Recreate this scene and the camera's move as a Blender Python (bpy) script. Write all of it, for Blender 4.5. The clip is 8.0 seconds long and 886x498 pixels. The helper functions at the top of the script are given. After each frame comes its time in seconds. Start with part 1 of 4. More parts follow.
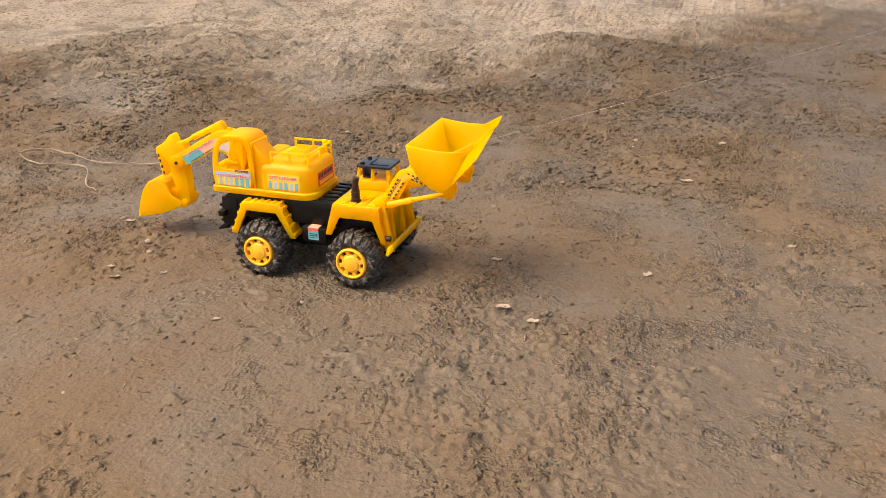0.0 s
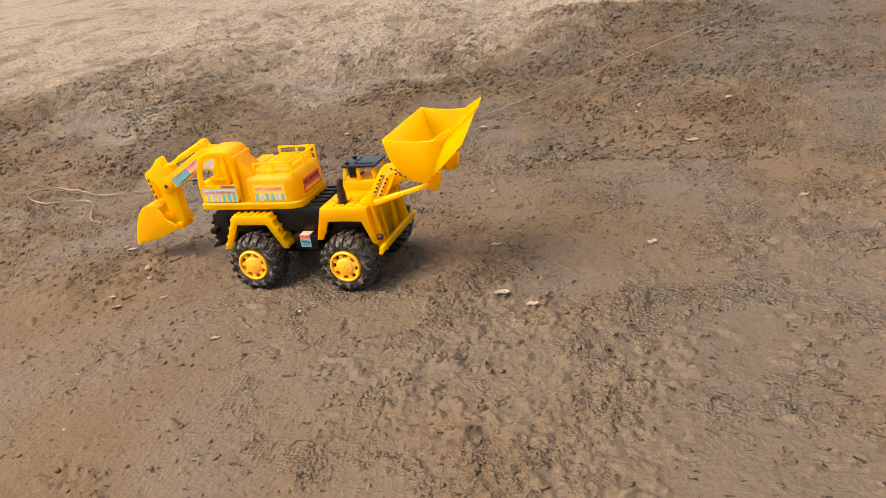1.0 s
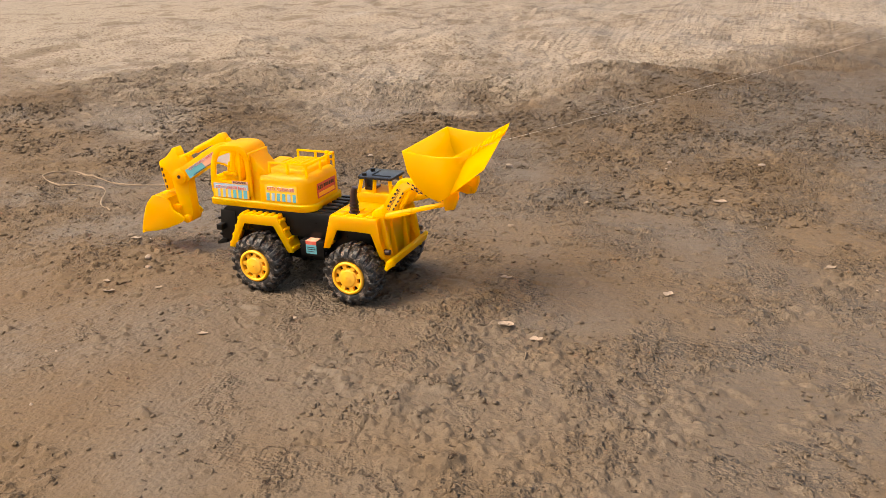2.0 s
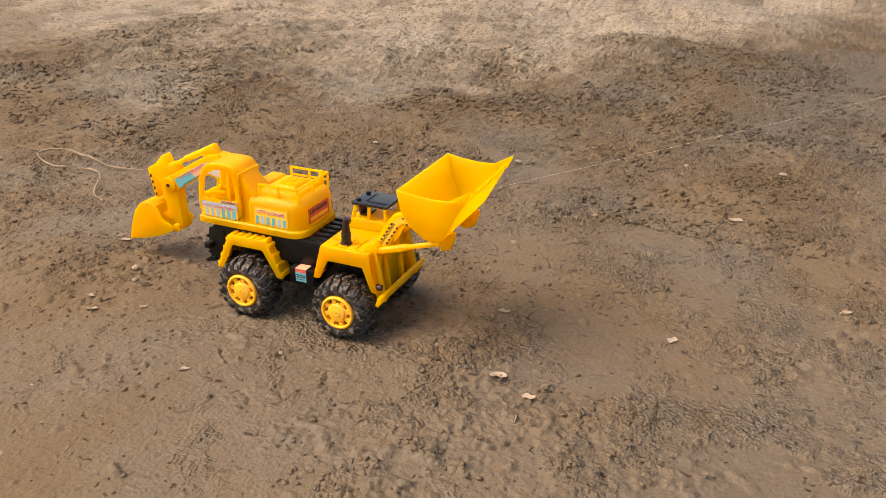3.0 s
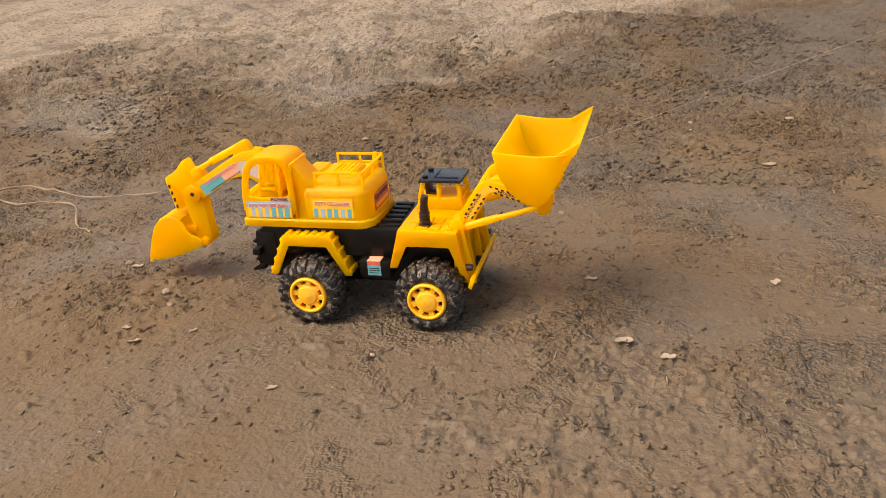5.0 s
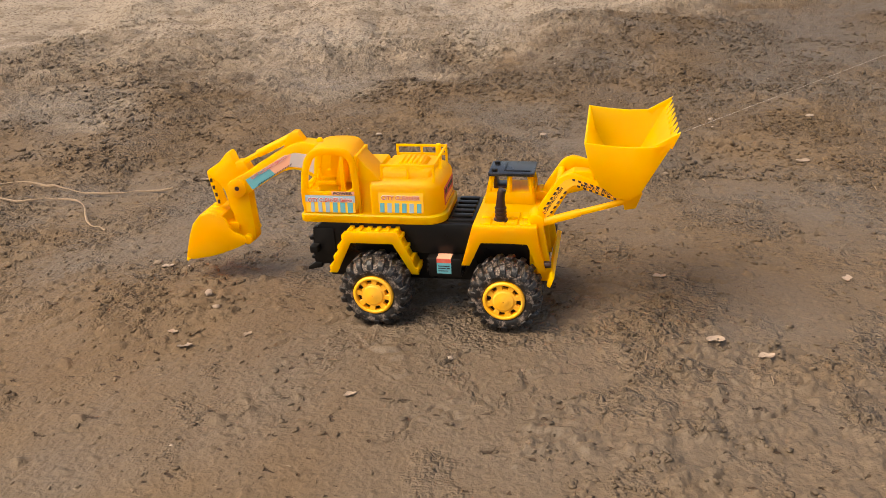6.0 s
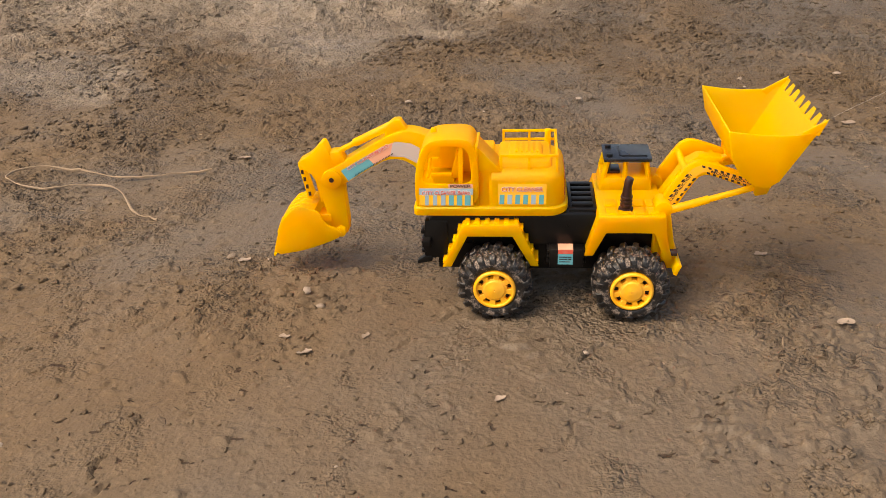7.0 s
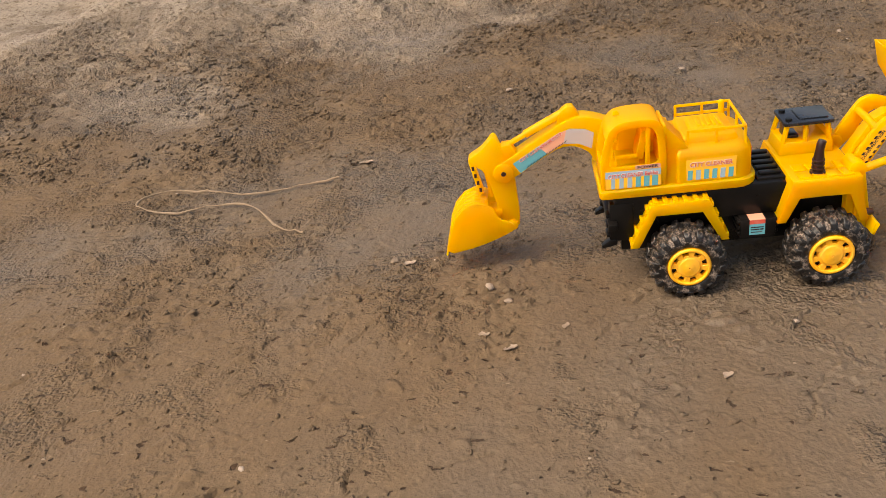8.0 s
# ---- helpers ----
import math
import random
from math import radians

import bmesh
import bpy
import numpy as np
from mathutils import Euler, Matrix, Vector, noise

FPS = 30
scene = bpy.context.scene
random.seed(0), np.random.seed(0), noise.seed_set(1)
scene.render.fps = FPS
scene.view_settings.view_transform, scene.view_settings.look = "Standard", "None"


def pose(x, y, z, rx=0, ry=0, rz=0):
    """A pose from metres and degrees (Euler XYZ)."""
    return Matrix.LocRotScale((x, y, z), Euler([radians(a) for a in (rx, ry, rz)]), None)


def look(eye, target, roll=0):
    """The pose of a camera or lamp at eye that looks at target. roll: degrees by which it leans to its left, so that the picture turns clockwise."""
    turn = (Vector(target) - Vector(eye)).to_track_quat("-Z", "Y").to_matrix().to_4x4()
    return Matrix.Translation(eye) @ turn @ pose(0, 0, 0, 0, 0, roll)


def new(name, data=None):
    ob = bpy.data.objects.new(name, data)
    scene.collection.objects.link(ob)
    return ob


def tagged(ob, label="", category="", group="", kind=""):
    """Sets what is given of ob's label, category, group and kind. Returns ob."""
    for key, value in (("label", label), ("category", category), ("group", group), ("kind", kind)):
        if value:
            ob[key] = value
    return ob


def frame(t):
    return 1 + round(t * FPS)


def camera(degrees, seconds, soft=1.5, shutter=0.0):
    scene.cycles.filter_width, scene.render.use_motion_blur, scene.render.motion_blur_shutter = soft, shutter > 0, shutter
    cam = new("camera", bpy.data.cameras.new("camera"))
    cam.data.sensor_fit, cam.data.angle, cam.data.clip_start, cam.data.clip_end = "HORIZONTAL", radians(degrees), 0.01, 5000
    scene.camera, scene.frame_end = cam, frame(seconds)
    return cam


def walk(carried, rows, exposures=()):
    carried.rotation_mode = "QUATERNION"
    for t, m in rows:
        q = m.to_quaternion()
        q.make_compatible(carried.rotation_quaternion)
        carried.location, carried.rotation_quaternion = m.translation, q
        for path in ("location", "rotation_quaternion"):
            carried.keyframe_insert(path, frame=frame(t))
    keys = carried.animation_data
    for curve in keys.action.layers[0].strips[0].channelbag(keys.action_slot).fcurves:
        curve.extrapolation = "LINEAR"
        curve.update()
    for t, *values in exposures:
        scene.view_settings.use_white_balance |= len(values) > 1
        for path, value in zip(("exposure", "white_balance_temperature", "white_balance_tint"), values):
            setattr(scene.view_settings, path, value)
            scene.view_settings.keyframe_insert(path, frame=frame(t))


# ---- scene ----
cam = camera(56.0, 8.0, soft=0.5)
PATH = [
    (0, (0.49, -0.97, 0.482), (-0.09, 0.772, -0.313), -0.5),
    (0.5, (0.522, -0.967, 0.432), (-0.097, 0.785, -0.308), -3.2),
    (1, (0.543, -0.928, 0.466), (-0.137, 0.772, -0.338), -8.7),
    (1.2, (0.517, -0.923, 0.489), (-0.139, 0.778, -0.333), -7.4),
    (2.3, (0.545, -0.896, 0.406), (-0.205, 0.842, -0.24), 0.0),
    (2.5, (0.546, -0.884, 0.406), (-0.209, 0.853, -0.236), 0.7),
    (3, (0.525, -0.809, 0.517), (-0.207, 0.851, -0.325), 0.2),
    (3.5, (0.501, -0.811, 0.492), (-0.203, 0.876, -0.319), -2.0),
    (4, (0.44, -0.804, 0.503), (-0.178, 0.888, -0.365), -4.2),
    (4.5, (0.385, -0.815, 0.467), (-0.176, 0.915, -0.366), -3.1),
    (5, (0.308, -0.821, 0.442), (-0.207, 0.935, -0.366), -4.5),
    (5.2, (0.269, -0.805, 0.491), (-0.2, 0.912, -0.421), -4.6),
    (6.3, (0.099, -0.814, 0.412), (-0.186, 1.001, -0.38), -2.0),
    (6.5, (0.038, -0.777, 0.505), (-0.144, 0.944, -0.496), -2.5),
    (7, (-0.034, -0.792, 0.471), (-0.238, 0.957, -0.477), -2.7),
    (7.5, (-0.082, -0.813, 0.433), (-0.361, 0.959, -0.451), -5.0),
    (8, (-0.205, -0.8, 0.488), (-0.453, 0.932, -0.481), -9.2),
]
walk(cam, [(t, look(eye, target, roll)) for t, eye, target, roll in PATH], exposures=[(0.0, 1.10, 7500, 10), (3.0, 1.00, 7800, 10), (6.0, 0.84, 7700, 10), (8.0, 0.78, 7600, 10)])

# ---------------------------------------------------------------- light
world = bpy.data.worlds.new("overcast_sky")
scene.world = world
world.use_nodes = True
wn = world.node_tree.nodes
sky = wn.new("ShaderNodeTexSky")
sky.sky_type = "NISHITA"
sky.sun_disc = False
sky.sun_elevation = radians(57)
sky.sun_rotation = radians(238)
sky.air_density, sky.dust_density, sky.ozone_density = 1.0, 5.0, 1.0
wn["Background"].inputs["Strength"].default_value = 0.15
world.node_tree.links.new(sky.outputs[0], wn["Background"].inputs[0])

sun_data = bpy.data.lights.new("sun", "SUN")
sun_data.energy, sun_data.angle, sun_data.color = 1.5, radians(40), (1.0, 0.93, 0.82)
sun = new("sun", sun_data)
sun.matrix_world = look((-1.2, -0.75, 2.2), (0, 0, 0))


# ---------------------------------------------------------------- materials
def material(name, colour, rough=0.5, metal=0.0):
    m = bpy.data.materials.new(name)
    m.use_nodes = True
    b = m.node_tree.nodes["Principled BSDF"]
    b.inputs["Base Color"].default_value = (*colour, 1)
    b.inputs["Roughness"].default_value = rough
    b.inputs["Metallic"].default_value = metal
    return m


def node(m, kind, **sets):
    n = m.node_tree.nodes.new(kind)
    for k, v in sets.items():
        n.inputs[k].default_value = v
    return n


def link(m, a, b):
    m.node_tree.links.new(a, b)


def place_coords(m):
    return m.node_tree.nodes.new("ShaderNodeNewGeometry").outputs["Position"]


def object_coords(m):
    return m.node_tree.nodes.new("ShaderNodeTexCoord").outputs["Object"]


def noise_tex(m, coords, scale, detail=4.0, rough=0.55):
    n = node(m, "ShaderNodeTexNoise", Scale=scale, Detail=detail, Roughness=rough)
    link(m, coords, n.inputs["Vector"])
    return n.outputs["Fac"]


def ramp(m, fac, stops):
    n = m.node_tree.nodes.new("ShaderNodeValToRGB")
    e = n.color_ramp.elements
    while len(e) < len(stops):
        e.new(0.5)
    for el, (p, c) in zip(e, stops):
        el.position = p
        el.color = (*c, 1) if len(c) == 3 else c
    link(m, fac, n.inputs[0])
    return n.outputs[0]


def grey(v):
    return (v, v, v)


def mix(m, fac, a, b, blend="MIX"):
    n = m.node_tree.nodes.new("ShaderNodeMix")
    n.data_type, n.blend_type = "RGBA", blend
    for s, v in ((n.inputs[0], fac), (n.inputs[6], a), (n.inputs[7], b)):
        if isinstance(v, (int, float)):
            s.default_value = v
        elif isinstance(v, tuple):
            s.default_value = (*v, 1)
        else:
            link(m, v, s)
    return n.outputs[2]


def math_node(m, op, a, b=0.0, clamp=False):
    n = m.node_tree.nodes.new("ShaderNodeMath")
    n.operation, n.use_clamp = op, clamp
    for s, v in zip(n.inputs, (a, b)):
        if isinstance(v, (int, float)):
            s.default_value = v
        else:
            link(m, v, s)
    return n.outputs[0]


def bump(m, height, strength, distance, under=None):
    n = node(m, "ShaderNodeBump", Strength=strength, Distance=distance)
    link(m, height, n.inputs["Height"])
    if under is not None:
        link(m, under, n.inputs["Normal"])
    return n.outputs[0]


def bsdf(m):
    return m.node_tree.nodes["Principled BSDF"]


def plastic(name, colour, dust, rough, dust_amount):
    """Moulded plastic with scuffs and a film of dry dust."""
    m = material(name, colour, rough)
    c = object_coords(m)
    broad = noise_tex(m, c, 26, 5, 0.6)
    fine = noise_tex(m, c, 420, 3, 0.6)
    film = ramp(m, broad, [(0.48, grey(0)), (0.75, grey(dust_amount))])
    tone = mix(m, fine, tuple(v * 0.94 for v in colour), tuple(min(1, v * 1.04) for v in colour))
    link(m, mix(m, film, tone, dust), bsdf(m).inputs["Base Color"])
    link(m, ramp(m, broad, [(0.3, grey(rough * 0.85)), (0.75, grey(min(1, rough + 0.2)))]), bsdf(m).inputs["Roughness"])
    link(m, bump(m, fine, 0.06, 0.0006), bsdf(m).inputs["Normal"])
    return m


YELLOW = plastic("yellow_plastic", (1.0, 0.60, 0.010), (0.9, 0.52, 0.06), 0.36, 0.10)
bsdf(YELLOW).inputs["Subsurface Weight"].default_value = 0.6
bsdf(YELLOW).inputs["Subsurface Scale"].default_value = 1.0
bsdf(YELLOW).inputs["Subsurface Radius"].default_value = (0.010, 0.006, 0.0006)
RIM = plastic("rim_plastic", (0.97, 0.445, 0.012), (0.45, 0.3, 0.14), 0.4, 0.3)
BLACK = plastic("black_plastic", (0.004, 0.0036, 0.0036), (0.12, 0.085, 0.065), 0.27, 0.06)
BROWN = plastic("dark_brown_plastic", (0.026, 0.008, 0.006), (0.16, 0.11, 0.08), 0.3, 0.08)
bsdf(BLACK).inputs["Specular IOR Level"].default_value = 0.22
SOCKET = plastic("dark_inside", (0.03, 0.012, 0.006), (0.1, 0.06, 0.04), 0.7, 0.2)


def let_light_through(m, colour, share):
    """Thin moulded walls that glow a little with the light behind them."""
    t = m.node_tree.nodes.new("ShaderNodeBsdfTranslucent")
    t.inputs["Color"].default_value = (*colour, 1)
    x = m.node_tree.nodes.new("ShaderNodeMixShader")
    x.inputs[0].default_value = share
    link(m, bsdf(m).outputs[0], x.inputs[1])
    link(m, t.outputs[0], x.inputs[2])
    link(m, x.outputs[0], m.node_tree.nodes["Material Output"].inputs["Surface"])


let_light_through(YELLOW, (1.0, 0.74, 0.012), 0.62)


ROOF = plastic("scuffed_black_plastic", (0.010, 0.011, 0.015), (0.2, 0.17, 0.15), 0.2, 0.12)


def rubber():
    """Black tyre plastic caked with dried mud in patches."""
    m = material("muddy_tyre", (0.018, 0.016, 0.016), 0.55)
    c = object_coords(m)
    cake = noise_tex(m, c, 130, 6, 0.72)
    fine = noise_tex(m, c, 600, 3, 0.6)
    mask = ramp(m, cake, [(0.50, grey(0)), (0.56, grey(0.85))])
    mud = mix(m, ramp(m, fine, [(0.4, grey(0)), (0.6, grey(1))]), (0.06, 0.045, 0.036), (0.27, 0.21, 0.17))
    link(m, mix(m, mask, (0.006, 0.0055, 0.006), mud), bsdf(m).inputs["Base Color"])
    link(m, ramp(m, cake, [(0.48, grey(0.38)), (0.62, grey(0.9))]), bsdf(m).inputs["Roughness"])
    link(m, bump(m, fine, 0.35, 0.0008, bump(m, cake, 0.5, 0.002)), bsdf(m).inputs["Normal"])
    return m


TYRE = rubber()


def printed(name, colour, rough=0.42):
    m = material(name, colour, rough)
    c = object_coords(m)
    wear = ramp(m, noise_tex(m, c, 160, 4, 0.6), [(0.55, grey(0)), (0.85, grey(0.25))])
    link(m, mix(m, wear, colour, (0.5, 0.42, 0.36)), bsdf(m).inputs["Base Color"])
    return m


INK_BLUE = printed("pale_blue_print", (0.30, 0.42, 0.50))
INK_TEAL = printed("teal_print", (0.10, 0.36, 0.42))
INK_RED = printed("red_print", (0.62, 0.09, 0.06))
INK_PINK = printed("salmon_print", (0.74, 0.36, 0.24))
INK_ORANGE = printed("orange_print", (1.0, 0.50, 0.03))
INK_WHITE = printed("white_print", (0.72, 0.68, 0.66))
INK_BLACK = printed("black_print", (0.02, 0.015, 0.015))
INK_CLEAR = printed("faded_lilac_print", (0.46, 0.42, 0.42))


def crust_mask(m):
    """Where the pale salt crust lies: on the bank behind, with a torn edge, and thin patches before it."""
    pos = place_coords(m)
    xyz = m.node_tree.nodes.new("ShaderNodeSeparateXYZ")
    link(m, pos, xyz.inputs[0])
    torn = math_node(m, "MULTIPLY", math_node(m, "SUBTRACT", noise_tex(m, pos, 2.6, 7, 0.62), 0.5), 2.2)
    fray = math_node(m, "MULTIPLY", math_node(m, "SUBTRACT", noise_tex(m, pos, 14, 5, 0.65), 0.5), 0.7)
    torn = math_node(m, "ADD", torn, fray)
    east = math_node(m, "MAXIMUM", math_node(m, "ADD", xyz.outputs[0], 0.15), 0.0)
    full = math_node(m, "SUBTRACT", math_node(m, "ADD", xyz.outputs[1], torn), math_node(m, "ADD", math_node(m, "MULTIPLY", east, 1.5), 0.96))
    near = math_node(m, "MAXIMUM", math_node(m, "ADD", xyz.outputs[0], 0.45), 0.0)
    thin = math_node(m, "SUBTRACT", math_node(m, "ADD", xyz.outputs[1], torn), math_node(m, "ADD", math_node(m, "MULTIPLY", near, 1.6), 0.76))
    bare = ramp(m, noise_tex(m, pos, 4.5, 6, 0.65), [(0.38, grey(0.35)), (0.48, grey(1))])
    salt = math_node(m, "MULTIPLY", ramp(m, full, [(0.0, grey(0)), (0.18, grey(0.3)), (0.75, grey(1))]), bare)
    return math_node(m, "MAXIMUM", salt, ramp(m, thin, [(0.0, grey(0)), (0.34, grey(0.42))]))


def warped(m, coords, scale, amount):
    """Coordinates pushed about by noise, so that nothing runs straight."""
    n = node(m, "ShaderNodeTexNoise", Scale=scale, Detail=3.0)
    link(m, coords, n.inputs["Vector"])
    v = m.node_tree.nodes.new("ShaderNodeVectorMath")
    v.operation = "MULTIPLY_ADD"
    link(m, n.outputs["Color"], v.inputs[0])
    v.inputs[1].default_value = (amount,) * 3
    link(m, coords, v.inputs[2])
    return v.outputs[0]


def crumb_tex(m, coords, scale, spread=1.0):
    """Distance from the middle of each grain."""
    n = m.node_tree.nodes.new("ShaderNodeTexVoronoi")
    n.inputs["Scale"].default_value = scale
    n.inputs["Randomness"].default_value = spread
    link(m, coords, n.inputs["Vector"])
    return n.outputs["Distance"]


def mud_material():
    """Damp trodden mud: smooth and greyish where wet, granular in patches, flecked and cracked, with a pale salt crust."""
    m = material("damp_mud", (0.2, 0.13, 0.085), 0.75)
    pos = place_coords(m)
    xyz = m.node_tree.nodes.new("ShaderNodeSeparateXYZ")
    link(m, pos, xyz.inputs[0])
    broad = noise_tex(m, pos, 2.4, 4, 0.55)
    stain = noise_tex(m, pos, 8.0, 5, 0.6)
    zone = noise_tex(m, pos, 6.5, 6, 0.68)
    grit = noise_tex(m, pos, 210, 2, 0.5)
    sand = noise_tex(m, pos, 850, 3, 0.75)
    lump = noise_tex(m, warped(m, pos, 50, 0.012), 85, 5, 0.62)
    warm = mix(m, stain, (0.098, 0.062, 0.034), (0.128, 0.086, 0.049))
    wet = mix(m, stain, (0.094, 0.067, 0.044), (0.122, 0.091, 0.063))
    damp = math_node(m, "ADD", broad, math_node(m, "MULTIPLY", xyz.outputs[0], 0.06))
    soil = mix(m, ramp(m, damp, [(0.42, grey(0)), (0.60, grey(1))]), warm, wet)
    crust = crust_mask(m)
    # broken, granular patches
    back = math_node(m, "MULTIPLY", math_node(m, "SUBTRACT", xyz.outputs[1], 0.25), 0.12)
    rough_zone = math_node(m, "ADD", zone, back)
    granular = math_node(m, "MAXIMUM", ramp(m, rough_zone, [(0.47, grey(0.10)), (0.60, grey(1))]), crust)
    crumb = math_node(m, "SUBTRACT", 1.0, crumb_tex(m, warped(m, pos, 120, 0.006), 210))
    crumb = math_node(m, "ADD", crumb, math_node(m, "MULTIPLY", lump, 0.9))
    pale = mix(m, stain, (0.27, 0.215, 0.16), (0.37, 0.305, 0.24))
    # soil brown low between crust lumps, with the gaps' shade put into colour
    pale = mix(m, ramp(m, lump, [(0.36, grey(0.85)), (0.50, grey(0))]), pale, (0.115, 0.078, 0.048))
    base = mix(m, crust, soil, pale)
    # dark flecks and thin cracks, pit shade put into colour; pale fibres trodden in
    skew = m.node_tree.nodes.new("ShaderNodeMapping")
    link(m, warped(m, pos, 70, 0.010), skew.inputs[0])
    skew.inputs["Rotation"].default_value = (0, 0, 0.35)
    skew.inputs["Scale"].default_value = (0.62, 1.2, 1.0)
    crowd = ramp(m, rough_zone, [(0.44, grey(0)), (0.70, grey(0.035))])
    fleck = ramp(m, math_node(m, "ADD", noise_tex(m, skew.outputs[0], 105, 1.5, 0.5), crowd), [(0.70, grey(0)), (0.73, grey(1))])
    vein = math_node(m, "ABSOLUTE", math_node(m, "SUBTRACT", noise_tex(m, warped(m, pos, 45, 0.014), 9, 5, 0.62), 0.5))
    crack = math_node(m, "MULTIPLY", ramp(m, vein, [(0.002, grey(0.8)), (0.0055, grey(0))]), ramp(m, noise_tex(m, pos, 7, 4, 0.6), [(0.60, grey(0)), (0.64, grey(1))]))
    fleck = math_node(m, "MAXIMUM", fleck, crack)
    fibre_map = m.node_tree.nodes.new("ShaderNodeMapping")
    link(m, warped(m, pos, 22, 0.03), fibre_map.inputs[0])
    fibre_map.inputs["Rotation"].default_value = (0, 0, -0.7)
    fibre_map.inputs["Scale"].default_value = (0.4, 1.4, 1.0)
    fibre = ramp(m, noise_tex(m, fibre_map.outputs[0], 190, 2, 0.5), [(0.735, grey(0)), (0.765, grey(0.6))])
    for fac, stops in ((grit, [(0.28, grey(0.72)), (0.40, grey(0.97)), (0.60, grey(1.03)), (0.72, grey(1.30))]),
                       (sand, [(0.34, grey(0.92)), (0.5, grey(1.0)), (0.66, grey(1.09))])):
        base = mix(m, 1.0, base, ramp(m, fac, stops), "MULTIPLY")
    base = mix(m, fleck, base, mix(m, 1.0, base, (0.38, 0.30, 0.23), "MULTIPLY"))
    base = mix(m, fibre, base, (0.22, 0.168, 0.115))
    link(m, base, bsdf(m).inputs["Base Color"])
    link(m, ramp(m, damp, [(0.42, grey(0.85)), (0.60, grey(0.55))]), bsdf(m).inputs["Roughness"])
    bsdf(m).inputs["Specular IOR Level"].default_value = 0.3
    n = bump(m, math_node(m, "MULTIPLY", crumb, granular), 1.0, 0.0050)
    n = bump(m, math_node(m, "MULTIPLY", fleck, -1.0), 1.0, 0.003, n)
    n = bump(m, math_node(m, "MULTIPLY", grit, math_node(m, "ADD", math_node(m, "MULTIPLY", granular, 0.45), 0.55)), 0.8, 0.0036, n)
    link(m, bump(m, sand, 0.2, 0.0008, n), bsdf(m).inputs["Normal"])
    return m


MUD = mud_material()


def stone_material(name, a, b):
    m = material(name, a, 0.8)
    c = object_coords(m)
    info = m.node_tree.nodes.new("ShaderNodeObjectInfo").outputs["Random"]
    base = mix(m, info, a, b)
    f = noise_tex(m, c, 320, 4, 0.6)
    link(m, mix(m, 1.0, base, ramp(m, f, [(0.3, grey(0.7)), (0.7, grey(1.15))]), "MULTIPLY"), bsdf(m).inputs["Base Color"])
    link(m, bump(m, f, 0.4, 0.0008), bsdf(m).inputs["Normal"])
    return m


PEBBLE = stone_material("pebble_stone", (0.19, 0.135, 0.09), (0.38, 0.30, 0.24))
LEAF = stone_material("dry_flake", (0.22, 0.155, 0.105), (0.38, 0.29, 0.22))
STRAW = stone_material("dry_straw", (0.19, 0.13, 0.08), (0.30, 0.215, 0.14))
THREAD = material("pale_thread", (0.6, 0.55, 0.5), 0.5)


# ---------------------------------------------------------------- mesh helpers
def mesh_of(bm, mats, name, bevel=0.0, seg=2, smooth=True, angle=28):
    bmesh.ops.remove_doubles(bm, verts=bm.verts, dist=1e-6)
    bmesh.ops.recalc_face_normals(bm, faces=bm.faces)
    if bevel:
        sharp = [e for e in bm.edges if len(e.link_faces) == 2 and e.calc_face_angle(0) > radians(angle)]
        bmesh.ops.bevel(bm, geom=sharp, offset=bevel, segments=seg, affect="EDGES", clamp_overlap=True, profile=0.5)
    me = bpy.data.meshes.new(name)
    for f in bm.faces:
        f.smooth = smooth
    bm.to_mesh(me)
    bm.free()
    for m in (mats if isinstance(mats, (list, tuple)) else [mats]):
        me.materials.append(m)
    if smooth:
        me.set_sharp_from_angle(angle=radians(34))
    return me


def part(name, bm, mat, parent=None, label="", bevel=0.0, seg=2, smooth=True):
    ob = new(name, mesh_of(bm, mat, name, bevel, seg, smooth))
    ob.parent = parent
    if label:
        ob["label"] = label
    return ob


def box(bm, x0, x1, y0, y1, z0, z1, mi=0):
    v = [bm.verts.new((x, y, z)) for x in (x0, x1) for y in (y0, y1) for z in (z0, z1)]
    for q in ((0, 1, 3, 2), (4, 6, 7, 5), (0, 4, 5, 1), (2, 3, 7, 6), (0, 2, 6, 4), (1, 5, 7, 3)):
        bm.faces.new([v[i] for i in q]).material_index = mi
    return bm


def prism(bm, outline, y0, y1, mi=0, scale1=1.0):
    """A plate: an outline in x and z, from y0 to y1."""
    a = [bm.verts.new((x, y0, z)) for x, z in outline]
    b = [bm.verts.new((x, y1, z)) for x, z in outline]
    n = len(outline)
    bm.faces.new(a).material_index = mi
    bm.faces.new(b[::-1]).material_index = mi
    for i in range(n):
        bm.faces.new((a[i], b[i], b[(i + 1) % n], a[(i + 1) % n])).material_index = mi
    return bm


